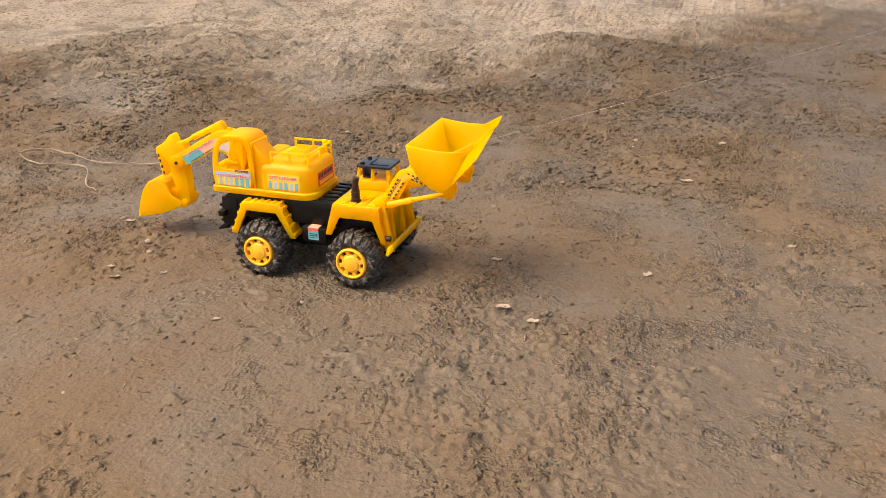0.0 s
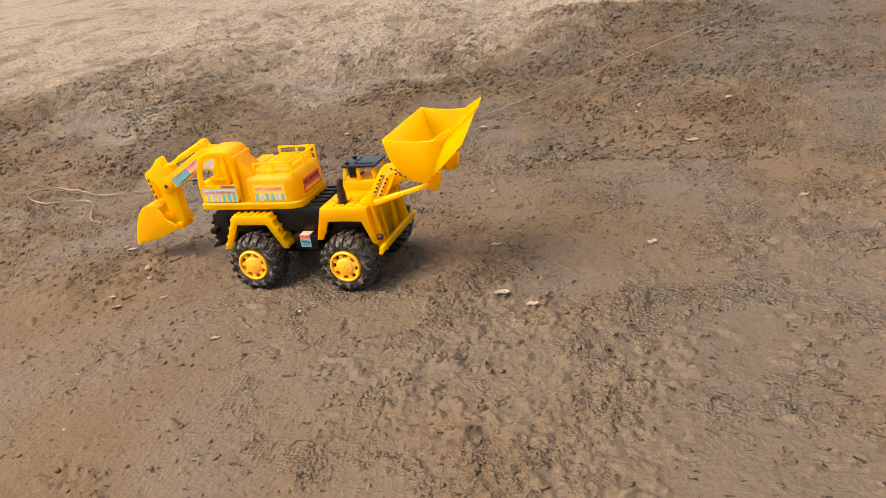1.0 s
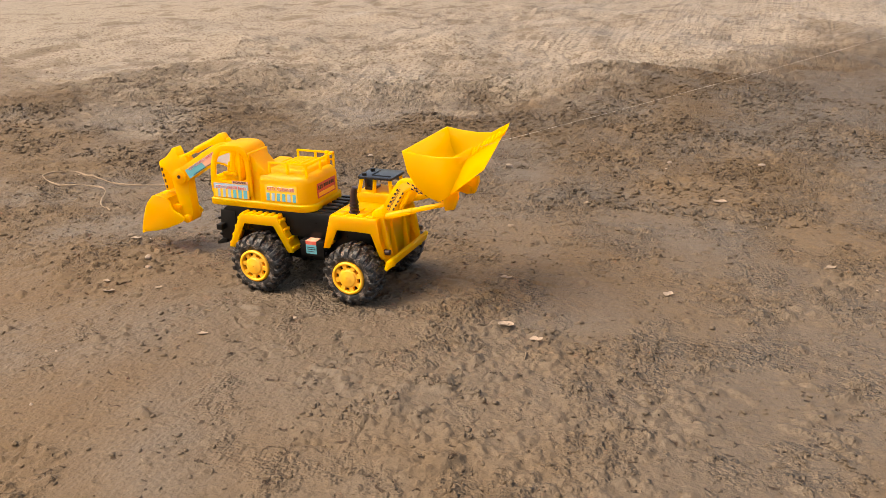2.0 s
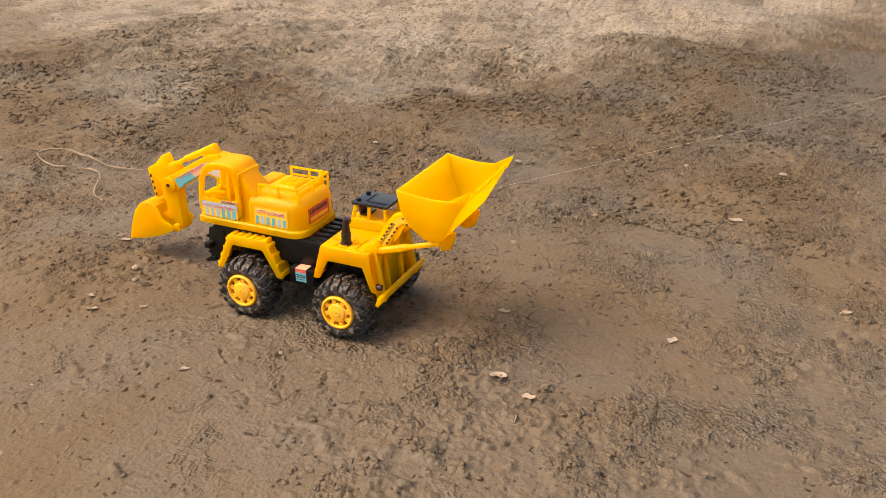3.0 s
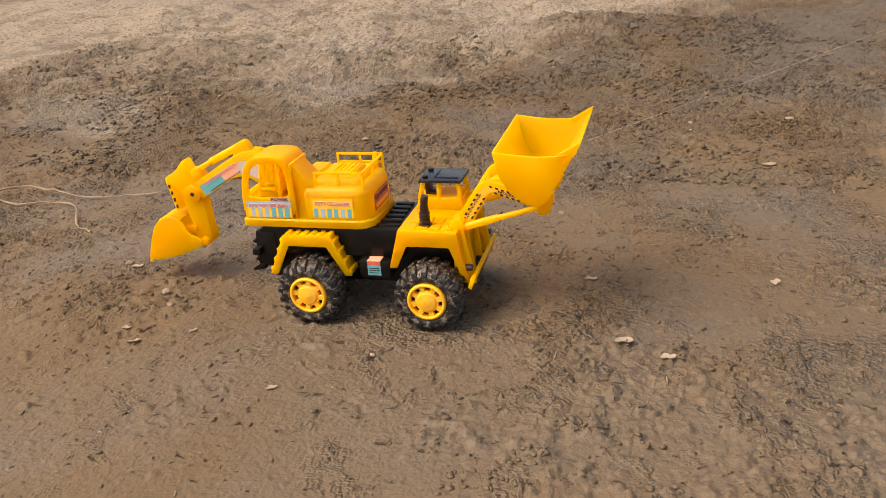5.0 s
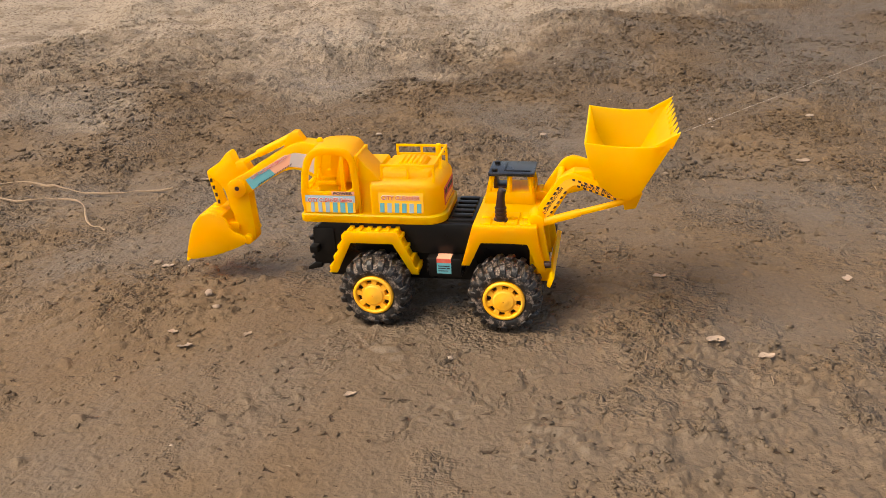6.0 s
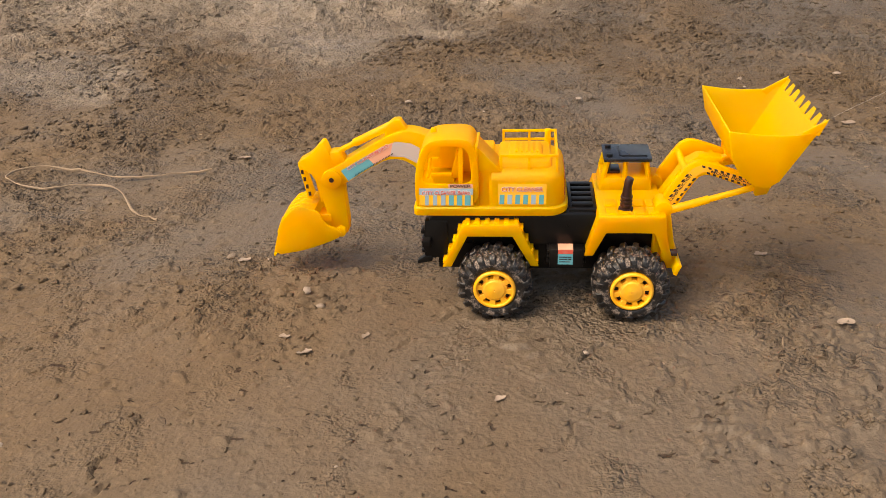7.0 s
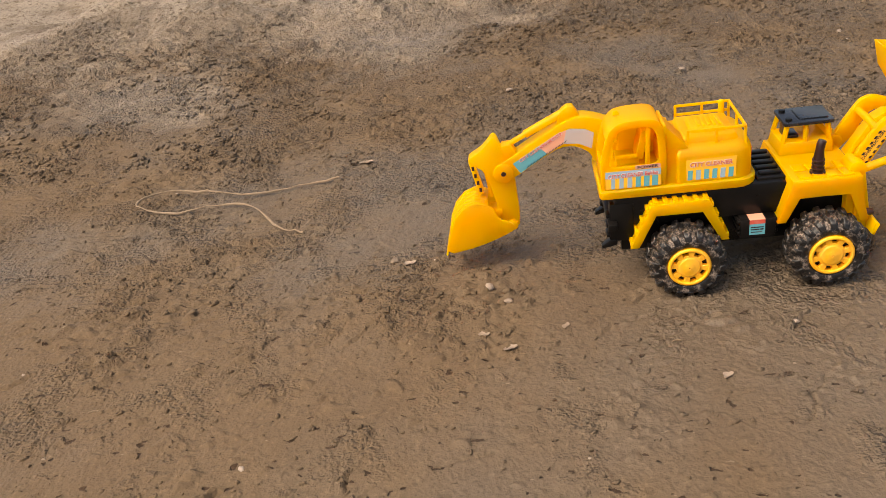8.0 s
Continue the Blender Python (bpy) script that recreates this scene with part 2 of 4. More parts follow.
def plan_block(bm, levels, n_corner=5):
    """Rounded rectangles stacked on one another: (z, x0, x1, y0, y1, front radius, rear radius)."""
    rings = []
    for z, x0, x1, y0, y1, rl, rr in levels:
        ring = []
        for cx, cy, r, a0 in ((x1 - rr, y0 + rr, rr, -90), (x1 - rr, y1 - rr, rr, 0), (x0 + rl, y1 - rl, rl, 90), (x0 + rl, y0 + rl, rl, 180)):
            for k in range(n_corner + 1):
                a = radians(a0 + 90 * k / n_corner)
                ring.append(bm.verts.new((cx + r * math.cos(a), cy + r * math.sin(a), z)))
        rings.append(ring)
    n = len(rings[0])
    for lo, hi in zip(rings, rings[1:]):
        for i in range(n):
            bm.faces.new((lo[i], lo[(i + 1) % n], hi[(i + 1) % n], hi[i]))
    bm.faces.new(rings[0][::-1])
    bm.faces.new(rings[-1])
    return bm


def frame_plate(bm, outer, inner, y0, y1):
    """A plate with a hole; both outlines have the same number of corners."""
    n = len(outer)
    ring = [[bm.verts.new((x, y, z)) for x, z in o] for y in (y0, y1) for o in (outer, inner)]
    o0, i0, o1, i1 = ring
    for k in range(n):
        j = (k + 1) % n
        bm.faces.new((o0[k], o0[j], i0[j], i0[k]))
        bm.faces.new((o1[k], i1[k], i1[j], o1[j]))
        bm.faces.new((o0[k], o1[k], o1[j], o0[j]))
        bm.faces.new((i0[k], i0[j], i1[j], i1[k]))
    return bm


def tube(bm, points, radii, sides=10, mi=0):
    """A round bar along points."""
    pts = [Vector(p) for p in points]
    radii = radii if isinstance(radii, (list, tuple)) else [radii] * len(pts)
    rings, side = [], None
    for i, p in enumerate(pts):
        d = (pts[min(i + 1, len(pts) - 1)] - pts[max(i - 1, 0)]).normalized()
        ref = side if side is not None else (Vector((0, 0, 1)) if abs(d.z) < 0.9 else Vector((1, 0, 0)))
        u = (ref - d * ref.dot(d)).normalized()
        side = u
        w = d.cross(u)
        rings.append([bm.verts.new(p + (u * math.cos(a) + w * math.sin(a)) * radii[i]) for a in (2 * math.pi * k / sides for k in range(sides))])
    for a, b in zip(rings, rings[1:]):
        for k in range(sides):
            bm.faces.new((a[k], a[(k + 1) % sides], b[(k + 1) % sides], b[k])).material_index = mi
    bm.faces.new(rings[0][::-1]).material_index = mi
    bm.faces.new(rings[-1]).material_index = mi
    return bm


def lathe_y(bm, profile, sides=40, mi=0, closed=False):
    """Turned about the y axis: profile of (radius, y)."""
    rings = [[bm.verts.new((r * math.cos(a), y, r * math.sin(a))) for a in (2 * math.pi * k / sides for k in range(sides))] for r, y in profile]
    pairs = list(zip(rings, rings[1:])) + ([(rings[-1], rings[0])] if closed else [])
    for a, b in pairs:
        for k in range(sides):
            bm.faces.new((a[k], a[(k + 1) % sides], b[(k + 1) % sides], b[k])).material_index = mi
    if not closed:
        bm.faces.new(rings[0])
        bm.faces.new(rings[-1][::-1])
    return bm


B = bmesh.new


def rounded(outline, times=1):
    """The outline with its corners cut, as moulded parts have them."""
    for _ in range(times):
        cut = []
        for a, b in zip(outline, outline[1:] + outline[:1]):
            cut += [(a[0] * 0.78 + b[0] * 0.22, a[1] * 0.78 + b[1] * 0.22), (a[0] * 0.22 + b[0] * 0.78, a[1] * 0.22 + b[1] * 0.78)]
        outline = cut
    return outline


# ---------------------------------------------------------------- ground
LATTICE = np.random.RandomState(4).rand(256, 256)


def value_noise(x, y):
    xi, yi = np.floor(x).astype(int), np.floor(y).astype(int)
    fx, fy = x - xi, y - yi
    fx, fy = fx * fx * (3 - 2 * fx), fy * fy * (3 - 2 * fy)
    a, b = LATTICE[xi % 256, yi % 256], LATTICE[(xi + 1) % 256, yi % 256]
    c, d = LATTICE[xi % 256, (yi + 1) % 256], LATTICE[(xi + 1) % 256, (yi + 1) % 256]
    return (a * (1 - fx) + b * fx) * (1 - fy) + (c * (1 - fx) + d * fx) * fy - 0.5


def fbm(x, y, size, octaves=4, gain=0.5):
    total, amp, ang = 0.0, 1.0, 0.6
    for k in range(octaves):
        c, s = math.cos(ang * (k + 1)), math.sin(ang * (k + 1))
        total = total + amp * value_noise((c * x - s * y) / size + 17.3 * k, (s * x + c * y) / size + 9.1 * k)
        amp, size = amp * gain, size * 0.5
    return total


def step(v, a, b):
    t = np.clip((v - a) / (b - a), 0, 1)
    return t * t * (3 - 2 * t)


def clods(x, y, cell, share, seed):
    """Rounded lumps, one to a cell of a jittered net; share: how many cells hold one."""
    x, y = x / cell, y / cell
    xi, yi = np.floor(x).astype(int), np.floor(y).astype(int)
    top = np.zeros_like(x)
    for dx in (-1, 0, 1):
        for dy in (-1, 0, 1):
            cx, cy = xi + dx, yi + dy
            a = LATTICE[(cx + 31 * seed) % 256, (cy + 57 * seed) % 256]
            b = LATTICE[(cy + 11 * seed) % 256, (cx + 83 * seed) % 256]
            c = LATTICE[(3 * cx + cy + seed) % 256, (5 * cy - cx + 7 * seed) % 256]
            size = 0.22 + 0.42 * b * a
            d2 = ((x - cx - a) * (0.75 + 0.5 * c)) ** 2 + ((y - cy - b) * (1.25 - 0.5 * c)) ** 2
            h = np.sqrt(np.maximum(0, 1 - d2 / size ** 2)) * size * (c < share)
            top = np.maximum(top, h)
    return top * cell


def strokes(count, seed):
    """Short gouges left by sticks and toes: place, direction, length, width, depth."""
    r = np.random.RandomState(seed)
    return np.stack([r.uniform(-0.9, 0.8, count), r.uniform(-0.5, 0.9, count), r.uniform(-0.3, 1.0, count) + 1.57 * (r.rand(count) < 0.25), r.uniform(0.006, 0.030, count), r.uniform(0.0013, 0.0022, count), r.uniform(0.0022, 0.0055, count)], -1)


GOUGES = strokes(130, 21)


def crumbly(x, y):
    """0 where the mud is smooth, 1 where it is broken up."""
    wx, wy = x + 0.03 * fbm(x, y + 3, 0.1, 2), y + 0.03 * fbm(x + 6, y, 0.1, 2)
    return step(fbm(wx + 3.1, wy - 2.2, 0.17, 4, 0.6) + 0.30 * step(y - 0.25 * x, 0.15, 0.85), 0.10, 0.48)


def ground_height(x, y):
    """Trampled mud: soft swells, crumbly patches, gouges, and a lumpy bank past the crust's edge."""
    x, y = np.asarray(x, float), np.asarray(y, float)
    wx, wy = x + 0.012 * fbm(x, y + 3, 0.03, 2), y + 0.012 * fbm(x + 6, y, 0.03, 2)
    z = 0.016 * fbm(x, y, 0.55, 2) + 0.003 * fbm(wx + 5, wy, 0.12, 3, 0.5)
    heap = np.exp(-(((x + 0.34) / 0.15) ** 2 + ((y + 0.06) / 0.08) ** 2))
    crumb = np.maximum(crumbly(x, y), 0.75 * step(heap + fbm(x, y, 0.05, 3), 0.35, 0.8))
    z = z + 0.010 * heap
    d = crumb * 0.006 * np.maximum(0, fbm(wx - 1, wy + 4, 0.022, 3, 0.62))
    d = d + 0.3 * clods(wx, wy, 0.030, 0.03 + 0.30 * crumb, 3) + 0.6 * clods(wx, wy, 0.015, 0.06 + 0.6 * crumb, 5) + 0.6 * clods(wx, wy, 0.0075, 0.10 + 0.6 * crumb, 8)
    d = d + (0.0010 + 0.0022 * crumb) * fbm(x, y + 8, 0.012, 3, 0.7)
    crack = np.abs(fbm(wx + 2, wy * 1.3 + 7, 0.16, 4, 0.6))
    d = d - 0.0035 * step(-crack, -0.016, -0.003) * step(fbm(x + 9, y + 1, 0.2, 2), 0.08, 0.18)
    for cx, cy, a, ln, w, deep in GOUGES:
        near = (np.abs(x - cx) < ln + 0.02) & (np.abs(y - cy) < ln + 0.02)
        if near.any():
            px, py = x[near] - cx, y[near] - cy
            u, v = px * math.cos(a) + py * math.sin(a), -px * math.sin(a) + py * math.cos(a)
            v = v + 8.0 * u * u * (1 if deep > 0.0045 else -1) + 0.6 * w * np.sin(u / w * 0.8) + 0.003 * fbm(u, v + cx * 40, 0.008, 2)
            reach = step(-np.abs(u), -ln, -ln * 0.5)
            d[near] += reach * deep * (0.6 * np.exp(-((v - 2.0 * w) / w) ** 2) - np.exp(-(v / w) ** 2))
    bank = step(y - 0.62 * x, 0.75, 1.7)
    z = z + bank * (0.03 + 0.06 * fbm(x + 2, y, 0.4, 3) + 0.018 * fbm(wx, wy, 0.06, 4, 0.62))
    mound = np.exp(-(((x - 0.15) / 0.35) ** 2 + ((y - 1.55) / 0.28) ** 2))
    z = z + 0.06 * mound + d
    far = step(np.hypot(x, y), 3.0, 12.0)
    z = z * (1 - far) + far * 0.25 * fbm(x, y, 3.0, 2)
    flat = step(np.maximum(np.abs(x) - 0.12, np.abs(y) - 0.10), 0.0, 0.10)
    return z * flat + (0.8 * np.clip(d, -0.006, 0.005) + 0.0006) * (1 - flat)


def graded(points):
    """Coordinates from stretches of (start, end, spacing)."""
    out = []
    for a, b, s in points:
        n = max(1, int(round((b - a) / s)))
        out += [a + (b - a) * k / n for k in range(n)]
    return np.array(out + [points[-1][1]])


def build_ground():
    gx = graded([(-900, -60, 120), (-60, -8, 5), (-8, -3, 0.4), (-3, -1.6, 0.03), (-1.6, -0.80, 0.007), (-0.80, -0.55, 0.0035), (-0.55, 0.50, 0.0021), (0.50, 0.75, 0.0035), (0.75, 1.4, 0.009), (1.4, 3, 0.06), (3, 8, 0.4), (8, 60, 5), (60, 900, 120)])
    gy = graded([(-900, -60, 120), (-60, -8, 5), (-8, -2, 0.4), (-2, -0.6, 0.05), (-0.6, -0.42, 0.0035), (-0.42, 0.48, 0.0021), (0.48, 0.85, 0.0037), (0.85, 1.4, 0.0065), (1.4, 2.4, 0.013), (2.4, 4, 0.05), (4, 9, 0.3), (9, 60, 5), (60, 900, 120)])
    X, Y = np.meshgrid(gx, gy, indexing="ij")
    Z = ground_height(X, Y)
    nx, ny = len(gx), len(gy)
    co = np.stack([X, Y, Z], -1).reshape(-1, 3)
    idx = np.arange(nx * ny).reshape(nx, ny)
    quads = np.stack([idx[:-1, :-1], idx[1:, :-1], idx[1:, 1:], idx[:-1, 1:]], -1).reshape(-1, 4)
    me = bpy.data.meshes.new("ground")
    me.vertices.add(len(co))
    me.vertices.foreach_set("co", co.ravel())
    me.loops.add(quads.size)
    me.loops.foreach_set("vertex_index", quads.ravel())
    me.polygons.add(len(quads))
    me.polygons.foreach_set("loop_start", np.arange(0, quads.size, 4))
    me.polygons.foreach_set("use_smooth", np.ones(len(quads), bool))
    me.update(calc_edges=True)
    me.materials.append(MUD)
    tagged(new("ground", me), "damp brown trampled mud with a pale dried crust", "ground", kind="structure")


build_ground()


def gz(x, y):
    return float(ground_height(np.array([x]), np.array([y]))[0])


# ---------------------------------------------------------------- toy digger
toy = tagged(new("toy_excavator_truck"), "yellow plastic toy excavator truck with loader bucket and muddy tyres", "toy truck")
toy.empty_display_size = 0.05

# chassis
bm = B()
box(bm, -0.128, 0.098, -0.030, 0.030, 0.036, 0.086)
prism(bm, [(-0.134, 0.098), (-0.138, 0.088), (-0.128, 0.070), (0.034, 0.070), (0.038, 0.098), (0.030, 0.104), (-0.126, 0.104)], -0.040, 0.040)
chassis = part("chassis", bm, BLACK, toy, "black plastic chassis", 0.0014)
bm = B()
lathe_y(bm, [(0.034, -0.006), (0.036, -0.002), (0.036, 0.004), (0.031, 0.006)], 36)
bm.transform(Matrix.Translation((-0.062, 0, 0.101)) @ Matrix.Rotation(radians(90), 4, "X"))
part("turntable", bm, BROWN, chassis, "dark brown turntable")
bm = B()
box(bm, 0.006, 0.033, -0.034, 0.034, 0.098, 0.1065)
for k in range(5):
    box(bm, 0.009, 0.030, -0.028 + 0.0125 * k, -0.0215 + 0.0125 * k, 0.1065, 0.1095)
part("engine_cover", bm, BLACK, chassis, bevel=0.0008)
for s in (-1, 1):
    bm = B()
    prism(bm, [(-0.1390, 0.0960), (-0.1420, 0.0620), (-0.1400, 0.0540), (-0.1160, 0.0540), (-0.1160, 0.0960)], s * 0.0350 - 0.0060, s * 0.0350 + 0.0060)
    rear = part("rear_frame", bm, BLACK, chassis, bevel=0.0009)
    for k in range(3):
        bm = B()
        box(bm, -0.1435, -0.1395, s * 0.0350 - 0.0070, s * 0.0350 + 0.0070, 0.0600 + 0.0110 * k, 0.0635 + 0.0110 * k)
        part("frame_rib", bm, BLACK, chassis, bevel=0.0006)
    bm = B()
    prism(bm, [(-0.1400, 0.0560), (-0.1490, 0.0500), (-0.1490, 0.0465), (-0.1330, 0.0500), (-0.1330, 0.0560)], s * 0.0380 - 0.0040, s * 0.0380 + 0.0040)
    part("rear_hook", bm, BLACK, chassis, bevel=0.0007)
bm = B()
box(bm, -0.142, -0.133, -0.05, 0.05, 0.070, 0.078)
part("rear_bar", bm, BLACK, chassis, bevel=0.0012)
bm = B()
tube(bm, [(-0.0675, -0.06, 0.038), (-0.0675, 0.06, 0.038)], 0.005)
part("rear_axle", bm, BLACK, chassis)
bm = B()
tube(bm, [(0.0675, -0.06, 0.038), (0.0675, 0.06, 0.038)], 0.005)
part("front_axle", bm, BLACK, chassis)

for s in (-1, 1):
    bm = B()
    box(bm, -0.013, 0.021, min(s * 0.03, s * 0.052), max(s * 0.03, s * 0.052), 0.050, 0.070)
    for k in range(3):
        box(bm, -0.0155, 0.0235, min(s * 0.03, s * 0.0495), max(s * 0.03, s * 0.0495), 0.053 + 0.006 * k, 0.0565 + 0.006 * k)
    tank = part("battery_box", bm, BLACK, toy, "ribbed black side box with a red and teal sticker", 0.0007)
    bm = B()
    y = s * 0.0524
    box(bm, -0.0045, 0.0105, min(y, s * 0.034), max(y, s * 0.034), 0.0700, 0.0706, 0)
    box(bm, -0.0045, 0.0105, min(y, s * 0.0520), max(y, s * 0.0520), 0.0655, 0.0700, 1)
    box(bm, -0.0045, 0.0105, min(y, s * 0.0520), max(y, s * 0.0520), 0.0535, 0.0655, 2)
    for a, b, c, d in ((-0.0030, 0.0090, 0.0615, 0.0625), (-0.0030, 0.0050, 0.0590, 0.0600), (0.0060, 0.0090, 0.0588, 0.0602), (-0.0030, 0.0075, 0.0562, 0.0570)):
        box(bm, a, b, min(y + s * 0.0003, y), max(y + s * 0.0003, y), c, d, 3)
    part("sticker", bm, [INK_PINK, INK_RED, INK_TEAL, INK_BLACK], tank, "worn red and teal paper sticker", smooth=False)


# wheels
def wheel_meshes():
    w = 0.019
    bm = B()
    lathe_y(bm, [(0.0212, -w + 0.003), (0.0228, -w), (0.0285, -w - 0.0006), (0.0325, -w + 0.002), (0.0343, -w + 0.007), (0.0348, 0.0), (0.0343, w - 0.007),
                 (0.0325, w - 0.002), (0.0285, w), (0.0203, w), (0.0203, 0.0)], 48, closed=True)
    tyre = mesh_of(bm, TYRE, "tyre", 0.0006, 1)
    lugs = []
    for side in (-1, 1):
        lug, hw = bmesh.new(), 0.0031
        outline = [(0.0290, side * (w + 0.0010)), (0.0345, side * (w - 0.0002)), (0.0378, side * (w - 0.0045)), (0.0382, side * 0.0015), (0.0335, side * 0.0015), (0.0285, side * (w - 0.003))]
        lo = [lug.verts.new((r, y, -hw + 0.0042 * (1 - abs(y) / w))) for r, y in outline]
        hi = [lug.verts.new((r, y, hw + 0.0042 * (1 - abs(y) / w))) for r, y in outline]
        lug.faces.new(lo)
        lug.faces.new(hi[::-1])
        for i in range(6):
            lug.faces.new((lo[i], hi[i], hi[(i + 1) % 6], lo[(i + 1) % 6]))
        lugs.append(mesh_of(lug, TYRE, "tread_lug", 0.0008, 1))
    # rim: outer ring, spokes round eight holes, raised cap
    bm = B()
    lathe_y(bm, [(0.0186, -w - 0.0010), (0.0205, -w - 0.0018), (0.0226, -w - 0.0004), (0.0228, -w + 0.006), (0.0186, -w + 0.006)], 48, closed=True)
    lathe_y(bm, [(0.0138, -w + 0.0012), (0.0136, -w + 0.0004), (0.0116, -w + 0.0002), (0.0112, -w - 0.0008), (0.0102, -w - 0.0014), (0.0056, -w - 0.0015), (0.0050, -w - 0.0020), (0.0006, -w - 0.0021), (0.0006, -w + 0.006), (0.0138, -w + 0.006)], 32, closed=True)
    for k in range(8):
        sp = bmesh.new()
        pts = [(0.0125, -0.0026), (0.0200, -0.0036), (0.0200, 0.0036), (0.0125, 0.0026)]
        lo = [sp.verts.new((r, -w + 0.0002, t)) for r, t in pts]
        hi = [sp.verts.new((r, -w + 0.005, t)) for r, t in pts]
        sp.faces.new(lo)
        sp.faces.new(hi[::-1])
        for i in range(4):
            sp.faces.new((lo[i], hi[i], hi[(i + 1) % 4], lo[(i + 1) % 4]))
        sp.transform(Matrix.Rotation(2 * math.pi * k / 8, 4, "Y"))
        tmp = bpy.data.meshes.new("spoke")
        sp.to_mesh(tmp)
        sp.free()
        bm.from_mesh(tmp)
        bpy.data.meshes.remove(tmp)
    bm.transform(Matrix.Diagonal((0.94, 1, 0.94, 1)))
    rim = mesh_of(bm, RIM, "rim", 0.0004, 1)
    bm = B()
    lathe_y(bm, [(0.004, -w + 0.0070), (0.0202, -w + 0.0070), (0.0202, w - 0.003), (0.004, w - 0.003)], 32)
    return tyre, rim, lugs, mesh_of(bm, SOCKET, "wheel")


tyre_me, rim_me, lug_mes, core_me = wheel_meshes()
for wx, s, turn in ((-0.0675, -1, 8), (0.0675, -1, 30), (-0.0675, 1, 15), (0.0675, 1, 3)):
    wheel = new("wheel", core_me)
    wheel.parent = toy
    wheel.matrix_basis = pose(wx, s * 0.0595, 0.038, 0, turn, 0 if s < 0 else 180)
    for nm, me, lab in (("tyre", tyre_me, "black lugged tyre caked with mud"), ("rim", rim_me, "yellow plastic rim with eight holes")):
        p = new(nm, me)
        p.parent = wheel
        p["label"] = lab
    for k in range(36):
        p = new("tread_lug", lug_mes[k % 2])
        p.parent = wheel
        p.matrix_basis = Matrix.Rotation(2 * math.pi * k / 36, 4, "Y") @ Matrix.Scale(random.uniform(0.985, 1.01), 4)

# mudguards
for s in (-1, 1):
    y0, y1 = sorted((s * 0.030, s * 0.0535))
    outer = [(-0.1215, 0.050), (-0.1000, 0.0975), (-0.0440, 0.0985), (-0.0235, 0.0515)]
    inner = [(-0.1125, 0.0500), (-0.0950, 0.0850), (-0.0500, 0.0850), (-0.0315, 0.0515)]
    bm = B()
    prism(bm, outer + inner[::-1], min(s * 0.0538, s * 0.0505), max(s * 0.0538, s * 0.0505))
    under = [(-0.1185, 0.0505), (-0.0980, 0.0940), (-0.0460, 0.0950), (-0.0265, 0.0520)]
    over = [(-0.1210, 0.0505), (-0.0996, 0.0970), (-0.0444, 0.0980), (-0.0240, 0.0520)]
    prism(bm, over + under[::-1], min(s * 0.030, s * 0.0510), max(s * 0.030, s * 0.0510))
    guard = part("rear_mudguard", bm, YELLOW, toy, "ribbed yellow mudguard", 0.0007)
    bm = B()
    for k in range(6):
        x = -0.0975 + 0.0098 * k
        box(bm, x, x + 0.0048, y0 + 0.001, y1 - 0.0005, 0.0960, 0.0995)
    for (a, b), n in (((outer[0], outer[1]), 4), ((outer[2], outer[3]), 4)):
        for k in range(n):
            f = (k + 0.5) / n
            cx, cz = a[0] + (b[0] - a[0]) * f, a[1] + (b[1] - a[1]) * f
            box(bm, cx - 0.0022, cx + 0.0022, y0 + 0.001, y1 - 0.0005, cz - 0.003, cz + 0.0014)
    part("rib", bm, YELLOW, guard, bevel=0.0007)

# front body with its arch, deck and grille
for s in (-1, 1):
    bm = B()
    outer = [(0.0215, 0.0640), (0.0340, 0.1075), (0.0985, 0.1075), (0.1010, 0.0860), (0.1080, 0.0600)]
    inner = [(0.0300, 0.0640), (0.0420, 0.0895), (0.0650, 0.0900), (0.0890, 0.0895), (0.1000, 0.0600)]
    prism(bm, outer + inner[::-1], min(s * 0.0540, s * 0.0500), max(s * 0.0540, s * 0.0500))
    prism(bm, [outer[0], outer[1], (0.039, 0.1045), (0.0265, 0.0640)], min(s * 0.03, s * 0.0538), max(s * 0.03, s * 0.0538))
    prism(bm, [(0.0985, 0.1045), outer[3], outer[4], (0.1040, 0.0600), (0.0960, 0.0860), (0.094, 0.1045)], min(s * 0.038, s * 0.0538), max(s * 0.038, s * 0.0538))
    part("front_mudguard", bm, YELLOW, toy, "yellow arched front mudguard", 0.0009)
bm = B()
box(bm, 0.034, 0.0985, -0.0535, 0.0535, 0.1035, 0.1085)
deck = part("deck", bm, YELLOW, toy, "yellow moulded deck", 0.001)
for i in range(4):
    for j in range(2):
        bm = B()
        box(bm, 0.041 + 0.0135 * i, 0.052 + 0.0135 * i, -0.050 + 0.018 * j, -0.035 + 0.018 * j, 0.108, 0.1102)
        part("deck_pad", bm, YELLOW, deck, bevel=0.0009)
bm = B()
box(bm, 0.0900, 0.1000, -0.0400, 0.0400, 0.046, 0.1040)
for s in (-1, 1):
    prism(bm, [(0.098, 0.107), (0.104, 0.107), (0.1145, 0.046), (0.098, 0.046)], s * 0.042 - 0.003, s * 0.042 + 0.003)
    prism(bm, [(0.098, 0.104), (0.1015, 0.104), (0.109, 0.050), (0.098, 0.050)], s * 0.018 - 0.0015, s * 0.018 + 0.0015)
grille = part("front_panel", bm, YELLOW, toy, "yellow recessed front panel", 0.0009)
